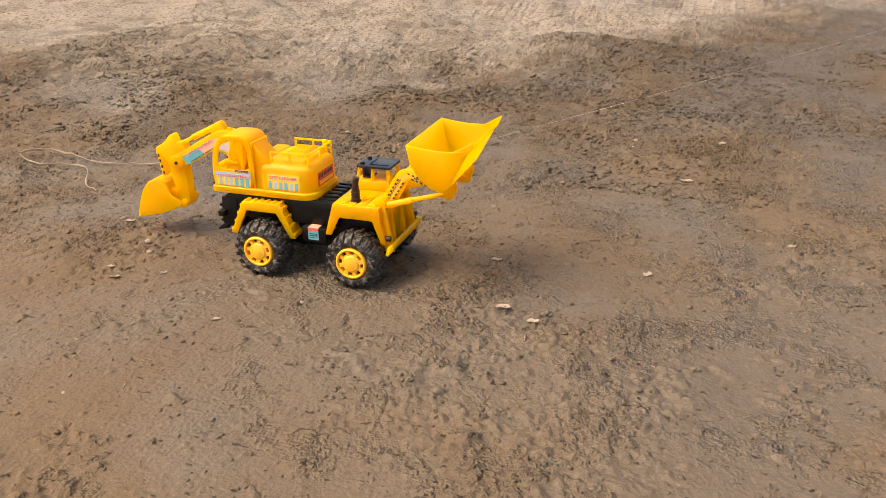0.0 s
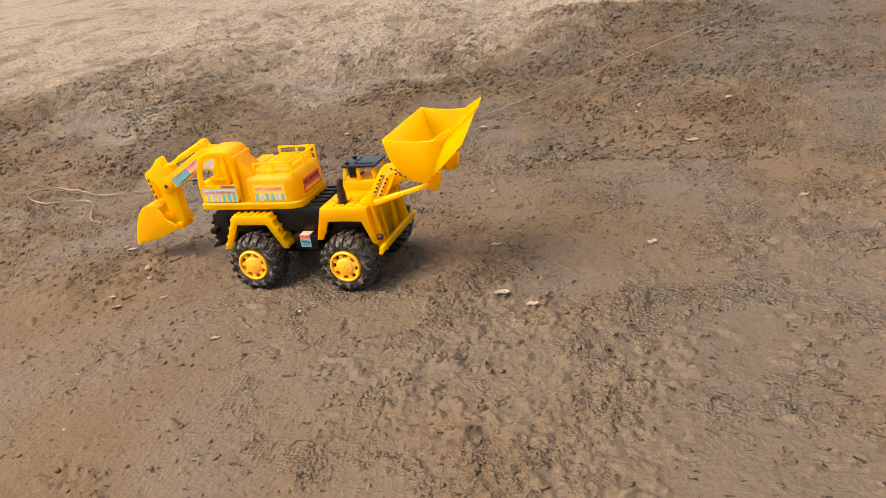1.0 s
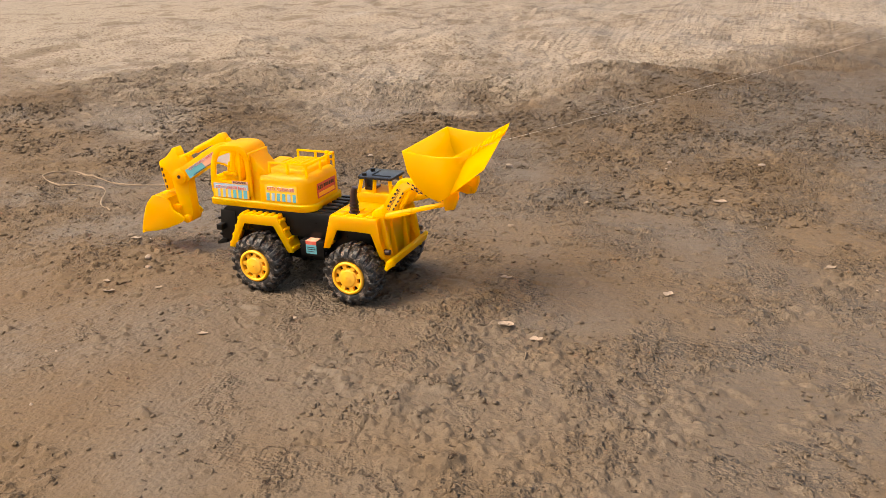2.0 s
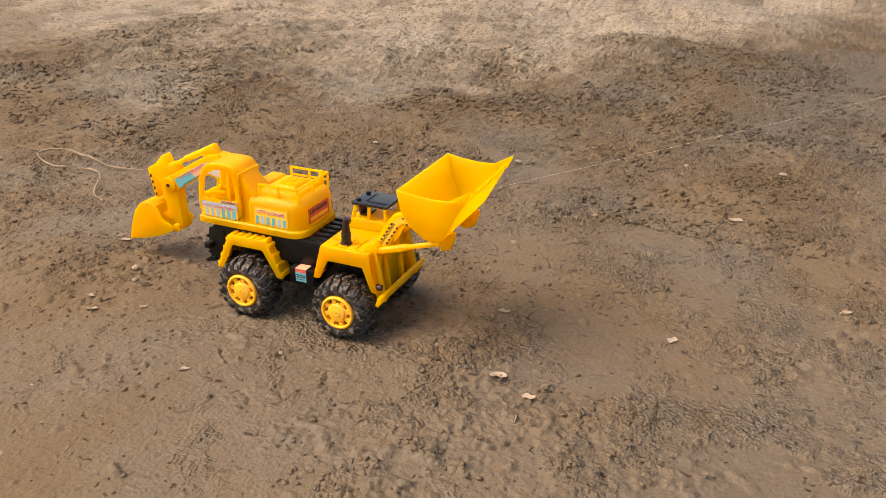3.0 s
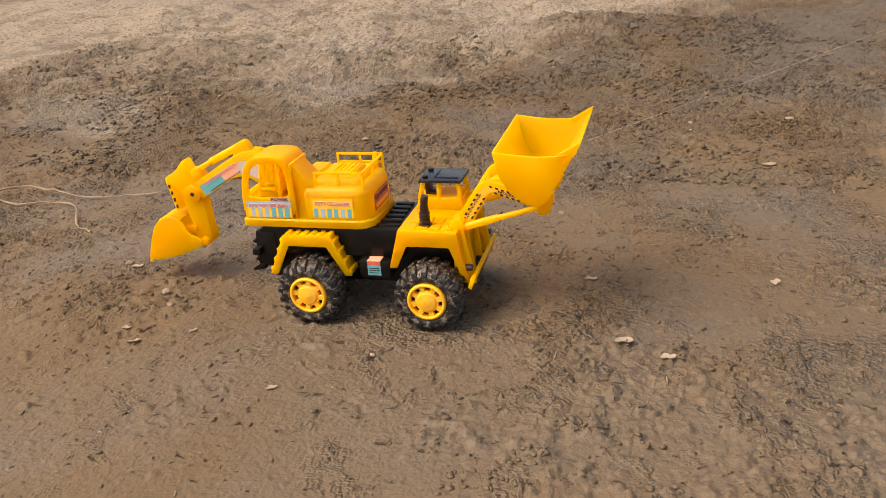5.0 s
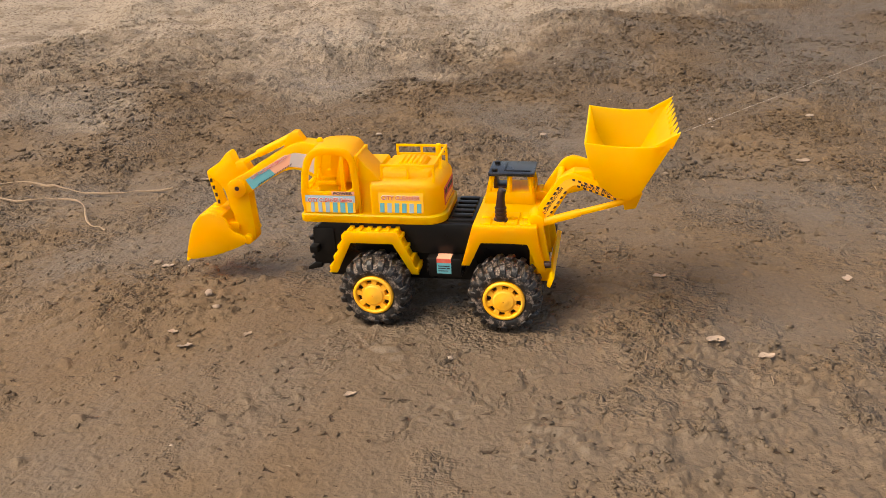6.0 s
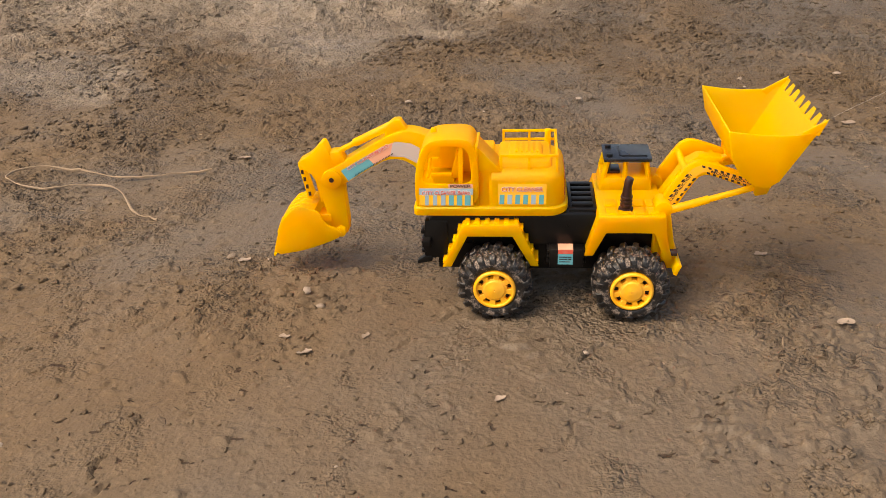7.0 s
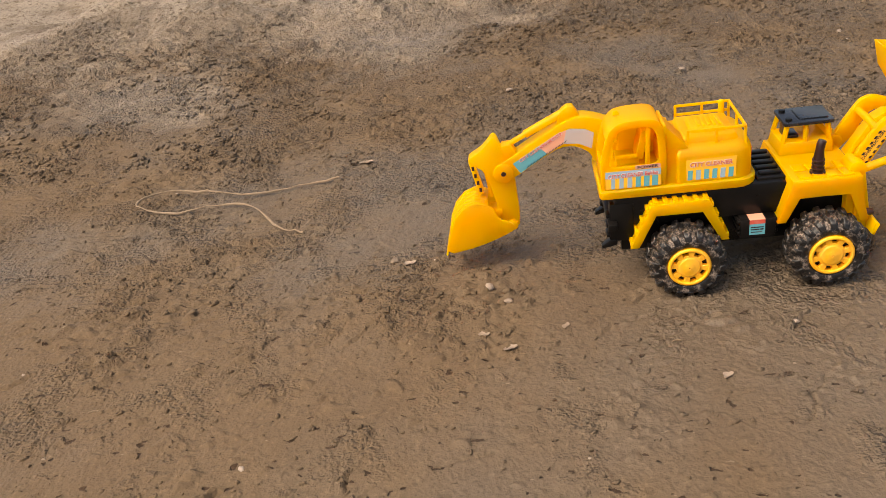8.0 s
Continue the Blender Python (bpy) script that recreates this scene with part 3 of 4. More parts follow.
for s in (-1, 1):
    bm = B()
    tube(bm, [(0.1045, s * 0.049, 0.0665), (0.1125, s * 0.049, 0.0665)], 0.0038, 8)
    part("headlight", bm, BROWN, grille, "small dark brown headlight", 0.0005)
bm = B()
prism(bm, [(0.1085, 0.0480), (0.1122, 0.0455), (0.1168, 0.0575), (0.1125, 0.0595)], -0.0610, 0.0610)
part("bumper", bm, YELLOW, toy, "yellow front bumper bar", 0.0011)

# driver's cab of the truck
bm = B()
plan_block(bm, [(0.1085, 0.0375, 0.0920, 0.0080, 0.0520, 0.003, 0.003), (0.1215, 0.0400, 0.0905, 0.0095, 0.0505, 0.003, 0.003)], 3)
cab = part("truck_cab", bm, YELLOW, toy, "yellow open cab with dark roof", 0.0008)
for px, py, qx, qy in ((0.042, 0.0115, 0.0465, 0.0145), (0.088, 0.0115, 0.0850, 0.0145), (0.042, 0.0485, 0.0465, 0.0455), (0.088, 0.0485, 0.0850, 0.0455), (0.064, 0.0112, 0.0645, 0.0140)):
    bm = B()
    tube(bm, [(px, py, 0.120), (qx, qy, 0.1405)], 0.0030, 4)
    part("cab_post", bm, YELLOW, cab, bevel=0.0006)
bm = B()
box(bm, 0.049, 0.060, 0.020, 0.040, 0.1215, 0.1250)
box(bm, 0.046, 0.050, 0.020, 0.040, 0.1215, 0.1360)
part("seat", bm, BROWN, cab, "dark brown seat", 0.001)
bm = B()
box(bm, 0.0865, 0.0885, 0.013, 0.047, 0.121, 0.128)
part("windscreen_sill", bm, YELLOW, cab, bevel=0.0005)
bm = B()
plan_block(bm, [(0.1390, 0.0420, 0.0905, 0.0090, 0.0510, 0.002, 0.002), (0.1425, 0.0420, 0.0905, 0.0090, 0.0510, 0.002, 0.002)], 3)
roof = part("cab_roof", bm, ROOF, cab, "scuffed glossy black roof panel", 0.0006)
bm = B()
for cx, cy in ((0.0480, 0.0170), (0.0480, 0.0420)):
    tube(bm, [(cx, cy, 0.1420), (cx, cy, 0.1450)], 0.0032, 14)
box(bm, 0.060, 0.086, 0.0165, 0.0180, 0.1422, 0.1434)
box(bm, 0.058, 0.0595, 0.018, 0.044, 0.1422, 0.1434)
part("roof_stud", bm, BLACK, cab, bevel=0.0004)
bm = B()
tube(bm, [(0.0612, -0.0385, 0.1085), (0.0612, -0.0385, 0.1250), (0.0615, -0.0385, 0.1330), (0.0622, -0.0385, 0.1385), (0.0636, -0.0383, 0.1425)], [0.0052, 0.0050, 0.0040, 0.0042, 0.0038], 14)
stack = part("exhaust_stack", bm, BROWN, toy, "dark brown exhaust stack on the deck", 0.0003)
bm = B()
tube(bm, [(0.0610, -0.0385, 0.1085), (0.0610, -0.0385, 0.1110)], 0.0072, 16)
part("exhaust_collar", bm, BROWN, stack, bevel=0.0003)
for k in range(3):
    bm = B()
    tube(bm, [(0.0611, -0.0385, 0.1135 + 0.004 * k), (0.0611, -0.0385, 0.1155 + 0.004 * k)], 0.0060, 14)
    part("exhaust_ring", bm, BROWN, stack, bevel=0.0003)

# loader arms, links and bucket
for s in (-1, 1):
    bm = B()
    outline = [(0.0945, 0.1060), (0.0960, 0.1180), (0.1150, 0.1480), (0.1210, 0.1545), (0.1290, 0.1570), (0.1370, 0.1555), (0.1910, 0.1365), (0.1900, 0.1265),
               (0.1840, 0.1255), (0.1420, 0.1415), (0.1340, 0.1420), (0.1280, 0.1390), (0.1085, 0.1050)]
    prism(bm, rounded(outline), s * 0.0285 - 0.0030, s * 0.0285 + 0.0030)
    arm = part("loader_arm", bm, YELLOW, toy, "bent yellow loader arm with a striped sticker", 0.0009)
    bm = B()
    y = s * 0.0317
    face = [(0.1000, 0.1130), (0.1190, 0.1450), (0.1240, 0.1500), (0.1300, 0.1520), (0.1370, 0.1510), (0.1860, 0.1345), (0.1840, 0.1285), (0.1400, 0.1450), (0.1330, 0.1455), (0.1265, 0.1410), (0.1060, 0.1080)]
    prism(bm, face, min(y, y + s * 0.0003), max(y, y + s * 0.0003), 0)
    ys = (min(y + s * 0.0003, y + s * 0.0005), max(y + s * 0.0003, y + s * 0.0005))
    for top, bot in (((0.1000, 0.1130, 0.1215, 0.1480), (0.1065, 0.1090, 0.1270, 0.1415)), ((0.1300, 0.1520, 0.1855, 0.1345), (0.1350, 0.1452, 0.1835, 0.1287))):
        for ax, az, bx, bz in (top, bot):
            d = Vector((bx - ax, 0, bz - az))
            n = int(d.length / 0.0062)
            d.normalize()
            q = Vector((-d.z, 0, d.x)) * (-0.0010)
            for k in range(n):
                p = Vector((ax, 0, az)) + d * (0.0062 * k + 0.0008)
                quad = [p - q, p + d * 0.0032 - q, p + d * 0.0042 + q, p + d * 0.0010 + q]
                prism(bm, [(v.x, v.z) for v in quad], ys[0], ys[1], 1)
    part("sticker", bm, [INK_ORANGE, INK_BLACK], arm, "orange sticker with black hazard stripes", smooth=False)
    bm = B()
    y = s * 0.0400
    tube(bm, [(0.0985, y, 0.1075), (0.1400, y * 0.94, 0.1195)], [0.0042, 0.0040], 12)
    tube(bm, [(0.1400, y * 0.94, 0.1195), (0.1880, y * 0.86, 0.1325)], [0.0031, 0.0031], 12)
    part("lift_cylinder", bm, YELLOW, toy, "yellow hydraulic lift cylinder", 0.0004)
    bm = B()
    tube(bm, [(0.0965, s * 0.0220, 0.1105), (0.0965, s * 0.0450, 0.1105)], 0.0085, 16)
    box(bm, 0.0890, 0.1010, min(s * 0.024, s * 0.042), max(s * 0.024, s * 0.042), 0.104, 0.112)
    part("arm_pivot", bm, YELLOW, toy, "rounded yellow arm pivot", 0.0008)
bm = B()
prism(bm, [(0.0975, 0.1090), (0.1200, 0.1450), (0.1320, 0.1520), (0.1560, 0.1500), (0.1560, 0.1420), (0.1340, 0.1440), (0.1240, 0.1390), (0.1060, 0.1060)], -0.0075, 0.0075)
tube(bm, [(0.1520, 0.0, 0.1460), (0.1720, 0.0, 0.1520)], 0.0038, 12)
part("tilt_link", bm, YELLOW, toy, "yellow bucket tilt link", 0.0009)
bm = B()
tube(bm, [(0.1180, -0.0280, 0.1430), (0.1180, 0.0280, 0.1430)], 0.0036, 12)
tube(bm, [(0.1500, -0.0280, 0.1440), (0.1500, 0.0280, 0.1440)], 0.0026, 12)
part("cross_bar", bm, YELLOW, toy)


def loader_bucket():
    prof = [(0.1432, 0.2000, 0.0690), (0.1485, 0.1750, 0.0680), (0.1585, 0.1570, 0.0650), (0.1725, 0.1450, 0.0625), (0.1855, 0.1415, 0.0620), (0.1955, 0.1485, 0.0625), (0.2225, 0.1985, 0.0650)]
    bm = B()
    th = 0.0018
    out, inn = [], []
    c = Vector((0.185, 0.19))
    for x, z, h in prof:
        d = (c - Vector((x, z))).normalized() * th
        out.append([bm.verts.new((x, -h, z)), bm.verts.new((x, h, z))])
        inn.append([bm.verts.new((x + d.x, -h + th, z + (d.y if x > 0.146 and x < 0.22 else 0))), bm.verts.new((x + d.x, h - th, z + (d.y if x > 0.146 and x < 0.22 else 0)))])
    n = len(prof)
    dip = [[bm.verts.new((x, e * (0.0690 - x * 0.006), z)) for e in (-1, 1)] for x, z in ((0.1640, 0.1972), (0.1840, 0.1955), (0.2040, 0.1960))]
    dip_in = [[bm.verts.new((x, e * (0.0690 - x * 0.006 - th), z)) for e in (-1, 1)] for x, z in ((0.1640, 0.1972), (0.1840, 0.1955), (0.2040, 0.1960))]
    for i in range(n - 1):
        bm.faces.new((out[i][0], out[i][1], out[i + 1][1], out[i + 1][0]))
        bm.faces.new((inn[i][0], inn[i + 1][0], inn[i + 1][1], inn[i][1]))
    for e in (0, 1):
        bm.faces.new([o[e] for o in out] + [d[e] for d in dip[::-1]])
        bm.faces.new([o[e] for o in inn] + [d[e] for d in dip_in[::-1]])
        rim_out = [out[0][e]] + [d[e] for d in dip] + [out[-1][e]]
        rim_in = [inn[0][e]] + [d[e] for d in dip_in] + [inn[-1][e]]
        for k in range(4):
            bm.faces.new((rim_out[k], rim_in[k], rim_in[k + 1], rim_out[k + 1]))
    bm.faces.new((out[0][0], out[0][1], inn[0][1], inn[0][0]))
    bm.faces.new((out[-1][0], out[-1][1], inn[-1][1], inn[-1][0]))
    ob = part("loader_bucket", bm, YELLOW, toy, "raised yellow loader bucket with a toothed lip", 0.0006)
    for k in range(8):
        y = -0.0612 + 0.1224 * k / 7
        t = B()
        w = 0.0058
        d = Vector((0.0275, 0.046)).normalized()
        a = Vector((0.2204, 0.1950))
        b2 = a + d * 0.0150
        q = Vector((-d.y, d.x)) * 0.0015
        lo = [t.verts.new((p.x, y + e * w * f, p.y)) for p, f in ((a - q, 1), (b2, 0.72), (a + q, 1)) for e in (-1, 1)]
        for f in ((0, 1, 3, 2), (2, 3, 5, 4), (4, 5, 1, 0), (0, 2, 4), (1, 5, 3)):
            t.faces.new([lo[i] for i in f])
        part("tooth", t, YELLOW, ob, bevel=0.0004, seg=1)
    for s in (-1, 1):
        t = B()
        prism(t, [(0.2120, 0.1870), (0.2220, 0.1970), (0.2285, 0.2100), (0.2030, 0.1955)], s * 0.0653 - 0.0008, s * 0.0653 + 0.0008)
        part("lip_corner", t, YELLOW, ob, bevel=0.0003, seg=1)
    for s in (-1, 1):
        t = B()
        prism(t, [(0.1800, 0.1400), (0.1980, 0.1480), (0.1985, 0.1400), (0.1930, 0.1255), (0.1820, 0.1235)], s * 0.036 - 0.0035, s * 0.036 + 0.0035)
        part("bucket_bracket", t, YELLOW, ob, bevel=0.0007)
    t = B()
    prism(t, [(0.1560, 0.1560), (0.1700, 0.1415), (0.1650, 0.1480), (0.1560, 0.1640)], -0.010, 0.010)
    part("link_lug", t, YELLOW, ob, bevel=0.0006)


loader_bucket()

# excavator house
bm = B()
plan_block(bm, [(0.1040, -0.1480, 0.0040, -0.0445, 0.0445, 0.004, 0.020), (0.1055, -0.1490, 0.0050, -0.0455, 0.0455, 0.004, 0.020), (0.1120, -0.1490, 0.0050, -0.0455, 0.0455, 0.004, 0.020), (0.1132, -0.1475, 0.0035, -0.0440, 0.0440, 0.004, 0.020)])
house = part("excavator_house", bm, YELLOW, toy, "yellow excavator upper body with an open cab, printed stickers and a roof rail")
bm = B()
plan_block(bm, [(0.1125, -0.0730, 0.0015, -0.0425, 0.0425, 0.003, 0.019), (0.1400, -0.0730, 0.0010, -0.0422, 0.0422, 0.003, 0.019), (0.1445, -0.0725, -0.0005, -0.0410, 0.0410, 0.003, 0.018),
                (0.1480, -0.0715, -0.0035, -0.0380, 0.0380, 0.003, 0.017), (0.1495, -0.0690, -0.0080, -0.0340, 0.0340, 0.003, 0.015)])
part("engine_housing", bm, YELLOW, house)
bm = B()
plan_block(bm, [(0.1120, -0.0900, -0.0700, -0.0400, 0.0420, 0.002, 0.002), (0.1500, -0.0900, -0.0700, -0.0390, 0.0400, 0.002, 0.002), (0.1530, -0.0890, -0.0710, -0.0350, 0.0370, 0.002, 0.002)], 3)
part("side_step", bm, YELLOW, house)
bm = B()
prism(bm, [(-0.0850, 0.1480), (-0.0850, 0.1760), (-0.0800, 0.1710), (-0.0640, 0.1530), (-0.0600, 0.1480)], -0.0390, -0.0060)
part("cab_shoulder", bm, YELLOW, house, bevel=0.0016)
bm = B()
plan_block(bm, [(0.1480, -0.0660, -0.0110, -0.0300, 0.0330, 0.003, 0.006), (0.1535, -0.0640, -0.0130, -0.0280, 0.0310, 0.003, 0.006), (0.1545, -0.0630, -0.0140, -0.0270, 0.0300, 0.003, 0.006)], 4)
plan_block(bm, [(0.1540, -0.0560, -0.0200, -0.0180, 0.0220, 0.003, 0.004), (0.1580, -0.0540, -0.0220, -0.0160, 0.0200, 0.003, 0.004), (0.1588, -0.0530, -0.0230, -0.0150, 0.0190, 0.003, 0.004)], 4)
part("hood", bm, YELLOW, house, bevel=0.0004)
bm = B()
for k in range(5):
    box(bm, -0.048 + 0.0052 * k, -0.0452 + 0.0052 * k, -0.0120, 0.0150, 0.1580, 0.1606)
part("vent_rib", bm, YELLOW, house, bevel=0.0005)
bm = B()
rx0, rx1, ry0, ry1, rz = -0.0610, -0.0070, -0.0330, 0.0370, 0.1635
for a, b in (((rx0, ry1), (rx1, ry1)), ((rx1, ry1), (rx1, ry0)), ((rx1, ry0), (rx0, ry0))):
    d = (Vector((*b, rz)) - Vector((*a, rz))).normalized()
    for z in (rz, rz - 0.0095) if a[1] == b[1] == ry1 else (rz,):
        pa, pb = Vector((*a, z)), Vector((*b, z))
        q = Vector((-d.y, d.x, 0)) * 0.0011
        vs = [bm.verts.new(p + o + Vector((0, 0, h))) for p in (pa - d * 0.001, pb + d * 0.001) for o in (q, -q) for h in (-0.0012, 0.0012)]
        for f in ((0, 1, 3, 2), (4, 6, 7, 5), (0, 4, 5, 1), (2, 3, 7, 6), (0, 2, 6, 4), (1, 5, 7, 3)):
            bm.faces.new([vs[i] for i in f])
for x, y in ((rx0, ry1), (-0.034, ry1), (rx1, ry1), (rx1, 0.002), (rx1, ry0), (rx0, ry0), (-0.034, ry0)):
    box(bm, x - 0.0012, x + 0.0012, y - 0.0012, y + 0.0012, 0.1440, rz)
part("roof_rail", bm, YELLOW, house)
bm = B()
tube(bm, [(-0.0150, 0.0345, 0.1480), (-0.0150, 0.0345, 0.1660)], [0.0036, 0.0030], 10)
part("filler_cap", bm, YELLOW, house, bevel=0.0005)

# operator's cab
co = [(-0.1465, 0.1120), (-0.1465, 0.1400), (-0.1435, 0.1600), (-0.1370, 0.1760), (-0.1270, 0.1840), (-0.1000, 0.1850), (-0.0900, 0.1820), (-0.0850, 0.1720), (-0.0830, 0.1500), (-0.0830, 0.1120)]
ci = [(-0.1380, 0.1375), (-0.1380, 0.1440), (-0.1360, 0.1590), (-0.1305, 0.1715), (-0.1240, 0.1765), (-0.1020, 0.1770), (-0.0955, 0.1745), (-0.0920, 0.1680), (-0.0905, 0.1500), (-0.0905, 0.1375)]
bm = B()
frame_plate(bm, rounded(co, 2), rounded(ci, 2), -0.0435, -0.0405)
part("cab_window_frame", bm, YELLOW, house, bevel=0.0008)
bm = B()
frame_plate(bm, rounded(co, 2), rounded(ci, 2), -0.0020, 0.0010)
part("cab_window_frame", bm, YELLOW, house, bevel=0.0008)
bm = B()
top = [(-0.1415, 0.1670)] + co[3:8]
low = [(x + (0.0025 if x < -0.11 else -0.0025), z - 0.0028) for x, z in top]
prism(bm, rounded(top + low[::-1], 2), -0.0425, -0.0005)
box(bm, -0.1462, -0.1430, -0.0420, -0.0005, 0.1120, 0.1400)
box(bm, -0.0860, -0.0832, -0.0420, -0.0005, 0.1120, 0.1760)
part("cab_shell", bm, YELLOW, house, bevel=0.0007)
for x in (-0.1010,):
    bm = B()
    prism(bm, [(x - 0.0022, 0.1360), (x + 0.0022, 0.1360), (x + 0.0034, 0.1780), (x - 0.0010, 0.1780)], -0.0425, -0.0390)
    part("cab_pillar", bm, YELLOW, house, bevel=0.0008)
bm = B()
prism(bm, rounded([(-0.1290, 0.1130), (-0.1240, 0.1650), (-0.1180, 0.1745), (-0.0850, 0.1790), (-0.0835, 0.1130)]), -0.0062, -0.0022)
part("cab_back_wall", bm, YELLOW, house, bevel=0.0008)
bm = B()
box(bm, -0.1300, -0.1080, -0.0340, -0.0100, 0.1350, 0.1420)
prism(bm, [(-0.1120, 0.1400), (-0.1040, 0.1400), (-0.1000, 0.1680), (-0.1050, 0.1690)], -0.0340, -0.0100)
box(bm, -0.1310, -0.1100, -0.0370, -0.0335, 0.1430, 0.1470)
box(bm, -0.1460, -0.0840, -0.0410, -0.0010, 0.1280, 0.1350)
tube(bm, [(-0.1360, -0.0200, 0.1340), (-0.1320, -0.0200, 0.1560)], 0.0018, 8)
part("cab_seat", bm, YELLOW, house, bevel=0.0012)
bm = B()
prism(bm, [(-0.1310, 0.1840), (-0.1300, 0.1885), (-0.1260, 0.1890), (-0.1240, 0.1845)], -0.0240, -0.0190)
part("cab_lamp", bm, YELLOW, house, bevel=0.0008)

# boom, stick and digging bucket
BY0, BY1 = 0.0125, 0.0330
bm = B()
outline = [(-0.2555, 0.1160), (-0.2540, 0.1240), (-0.2470, 0.1290), (-0.2350, 0.1350), (-0.1900, 0.1620), (-0.1720, 0.1710), (-0.1600, 0.1730), (-0.1450, 0.1700), (-0.1180, 0.1580), (-0.1180, 0.1150), (-0.1480, 0.1200),
           (-0.1520, 0.1320), (-0.1640, 0.1400), (-0.1760, 0.1420), (-0.1900, 0.1380), (-0.2340, 0.1110), (-0.2440, 0.1070), (-0.2520, 0.1090)]
prism(bm, rounded(outline), BY0, BY1)
boom = part("boom", bm, YELLOW, toy, "bent yellow excavator boom with a printed sticker", 0.0010)
bm = B()
box(bm, -0.1350, -0.1050, 0.0060, 0.0380, 0.1120, 0.1440)
part("boom_foot", bm, YELLOW, boom, bevel=0.0010)
bm = B()
tube(bm, [(-0.2440, 0.0105, 0.1185), (-0.2440, 0.0350, 0.1185)], 0.0110, 24)
part("elbow_joint", bm, YELLOW, boom, bevel=0.0008)
bm = B()
tube(bm, [(-0.2440, 0.0098, 0.1185), (-0.2440, 0.0110, 0.1185)], 0.0026, 14)
part("pin_hole", bm, BROWN, boom)
bm = B()
tube(bm, [(-0.2400, 0.0228, 0.1450), (-0.2080, 0.0228, 0.1610)], 0.0030, 12)
tube(bm, [(-0.2180, 0.0228, 0.1560), (-0.1700, 0.0228, 0.1790)], 0.0045, 12)
prism(bm, [(-0.1850, 0.1640), (-0.1790, 0.1790), (-0.1730, 0.1830), (-0.1670, 0.1830), (-0.1600, 0.1720)], 0.0170, 0.0285)
prism(bm, [(-0.2420, 0.1300), (-0.2440, 0.1480), (-0.2340, 0.1490), (-0.2280, 0.1380)], 0.0150, 0.0305)
part("boom_cylinder", bm, YELLOW, boom, bevel=0.0007)
bm = B()
st = [(-0.2260, 0.1170), (-0.1960, 0.1355), (-0.1790, 0.1450), (-0.1640, 0.1440), (-0.1500, 0.1370), (-0.1470, 0.1540), (-0.1560, 0.1590), (-0.1700, 0.1610), (-0.1860, 0.1560), (-0.2330, 0.1285)]
prism(bm, [st[0], st[1], (-0.2050, 0.1450), st[9]], BY0 - 0.0003, BY0, 0)
prism(bm, [st[1], st[2], (-0.1750, 0.1600), st[8], (-0.2050, 0.1450)], BY0 - 0.0003, BY0, 1)
prism(bm, [st[2], st[3], st[4], st[5], st[6], st[7], (-0.1750, 0.1600)], BY0 - 0.0003, BY0, 2)
for k in range(13):
    x = -0.2190 + 0.0034 * k
    z = 0.1222 + 0.0034 * k * 0.58
    prism(bm, [(x, z), (x + 0.0016, z + 0.0008), (x + 0.0030, z + 0.0032), (x + 0.0014, z + 0.0024)], BY0 - 0.0006, BY0 - 0.0003, 3)
part("sticker", bm, [INK_TEAL, INK_PINK, INK_CLEAR, INK_BLACK], boom, "teal, salmon and pale printed sticker", smooth=False)
bm = B()
outline = [(-0.2530, 0.1590), (-0.2490, 0.1590), (-0.2440, 0.1440), (-0.2330, 0.1280), (-0.2330, 0.1060), (-0.2310, 0.0560), (-0.2370, 0.0510), (-0.2505, 0.0560), (-0.2565, 0.0900), (-0.2630, 0.1200), (-0.2800, 0.1330), (-0.2800, 0.1375), (-0.2660, 0.1450), (-0.2570, 0.1540)]
prism(bm, rounded(outline), 0.0150, 0.0310)
stick = part("dipper_stick", bm, YELLOW, toy, "yellow dipper stick hanging from the boom", 0.0010)
bm = B()
prism(bm, [(-0.2800, 0.1340), (-0.2765, 0.1340), (-0.2680, 0.0960), (-0.2730, 0.0945)], 0.0150, 0.0310)
for a, b in (((-0.2640, 0.1290), (-0.2590, 0.0880)),):
    tube(bm, [(a[0], 0.0230, a[1]), (b[0], 0.0230, b[1])], 0.0030, 10)
part("bucket_link", bm, YELLOW, stick, bevel=0.0006)
bm = B()
for k in range(4):
    z = 0.1270 - 0.0085 * k
    x = -0.2783 + (0.1340 - z) * 0.21
    box(bm, x - 0.0006, x + 0.0022, 0.0145, 0.0150, z - 0.0030, z + 0.0016)
part("link_slot", bm, BROWN, stick)


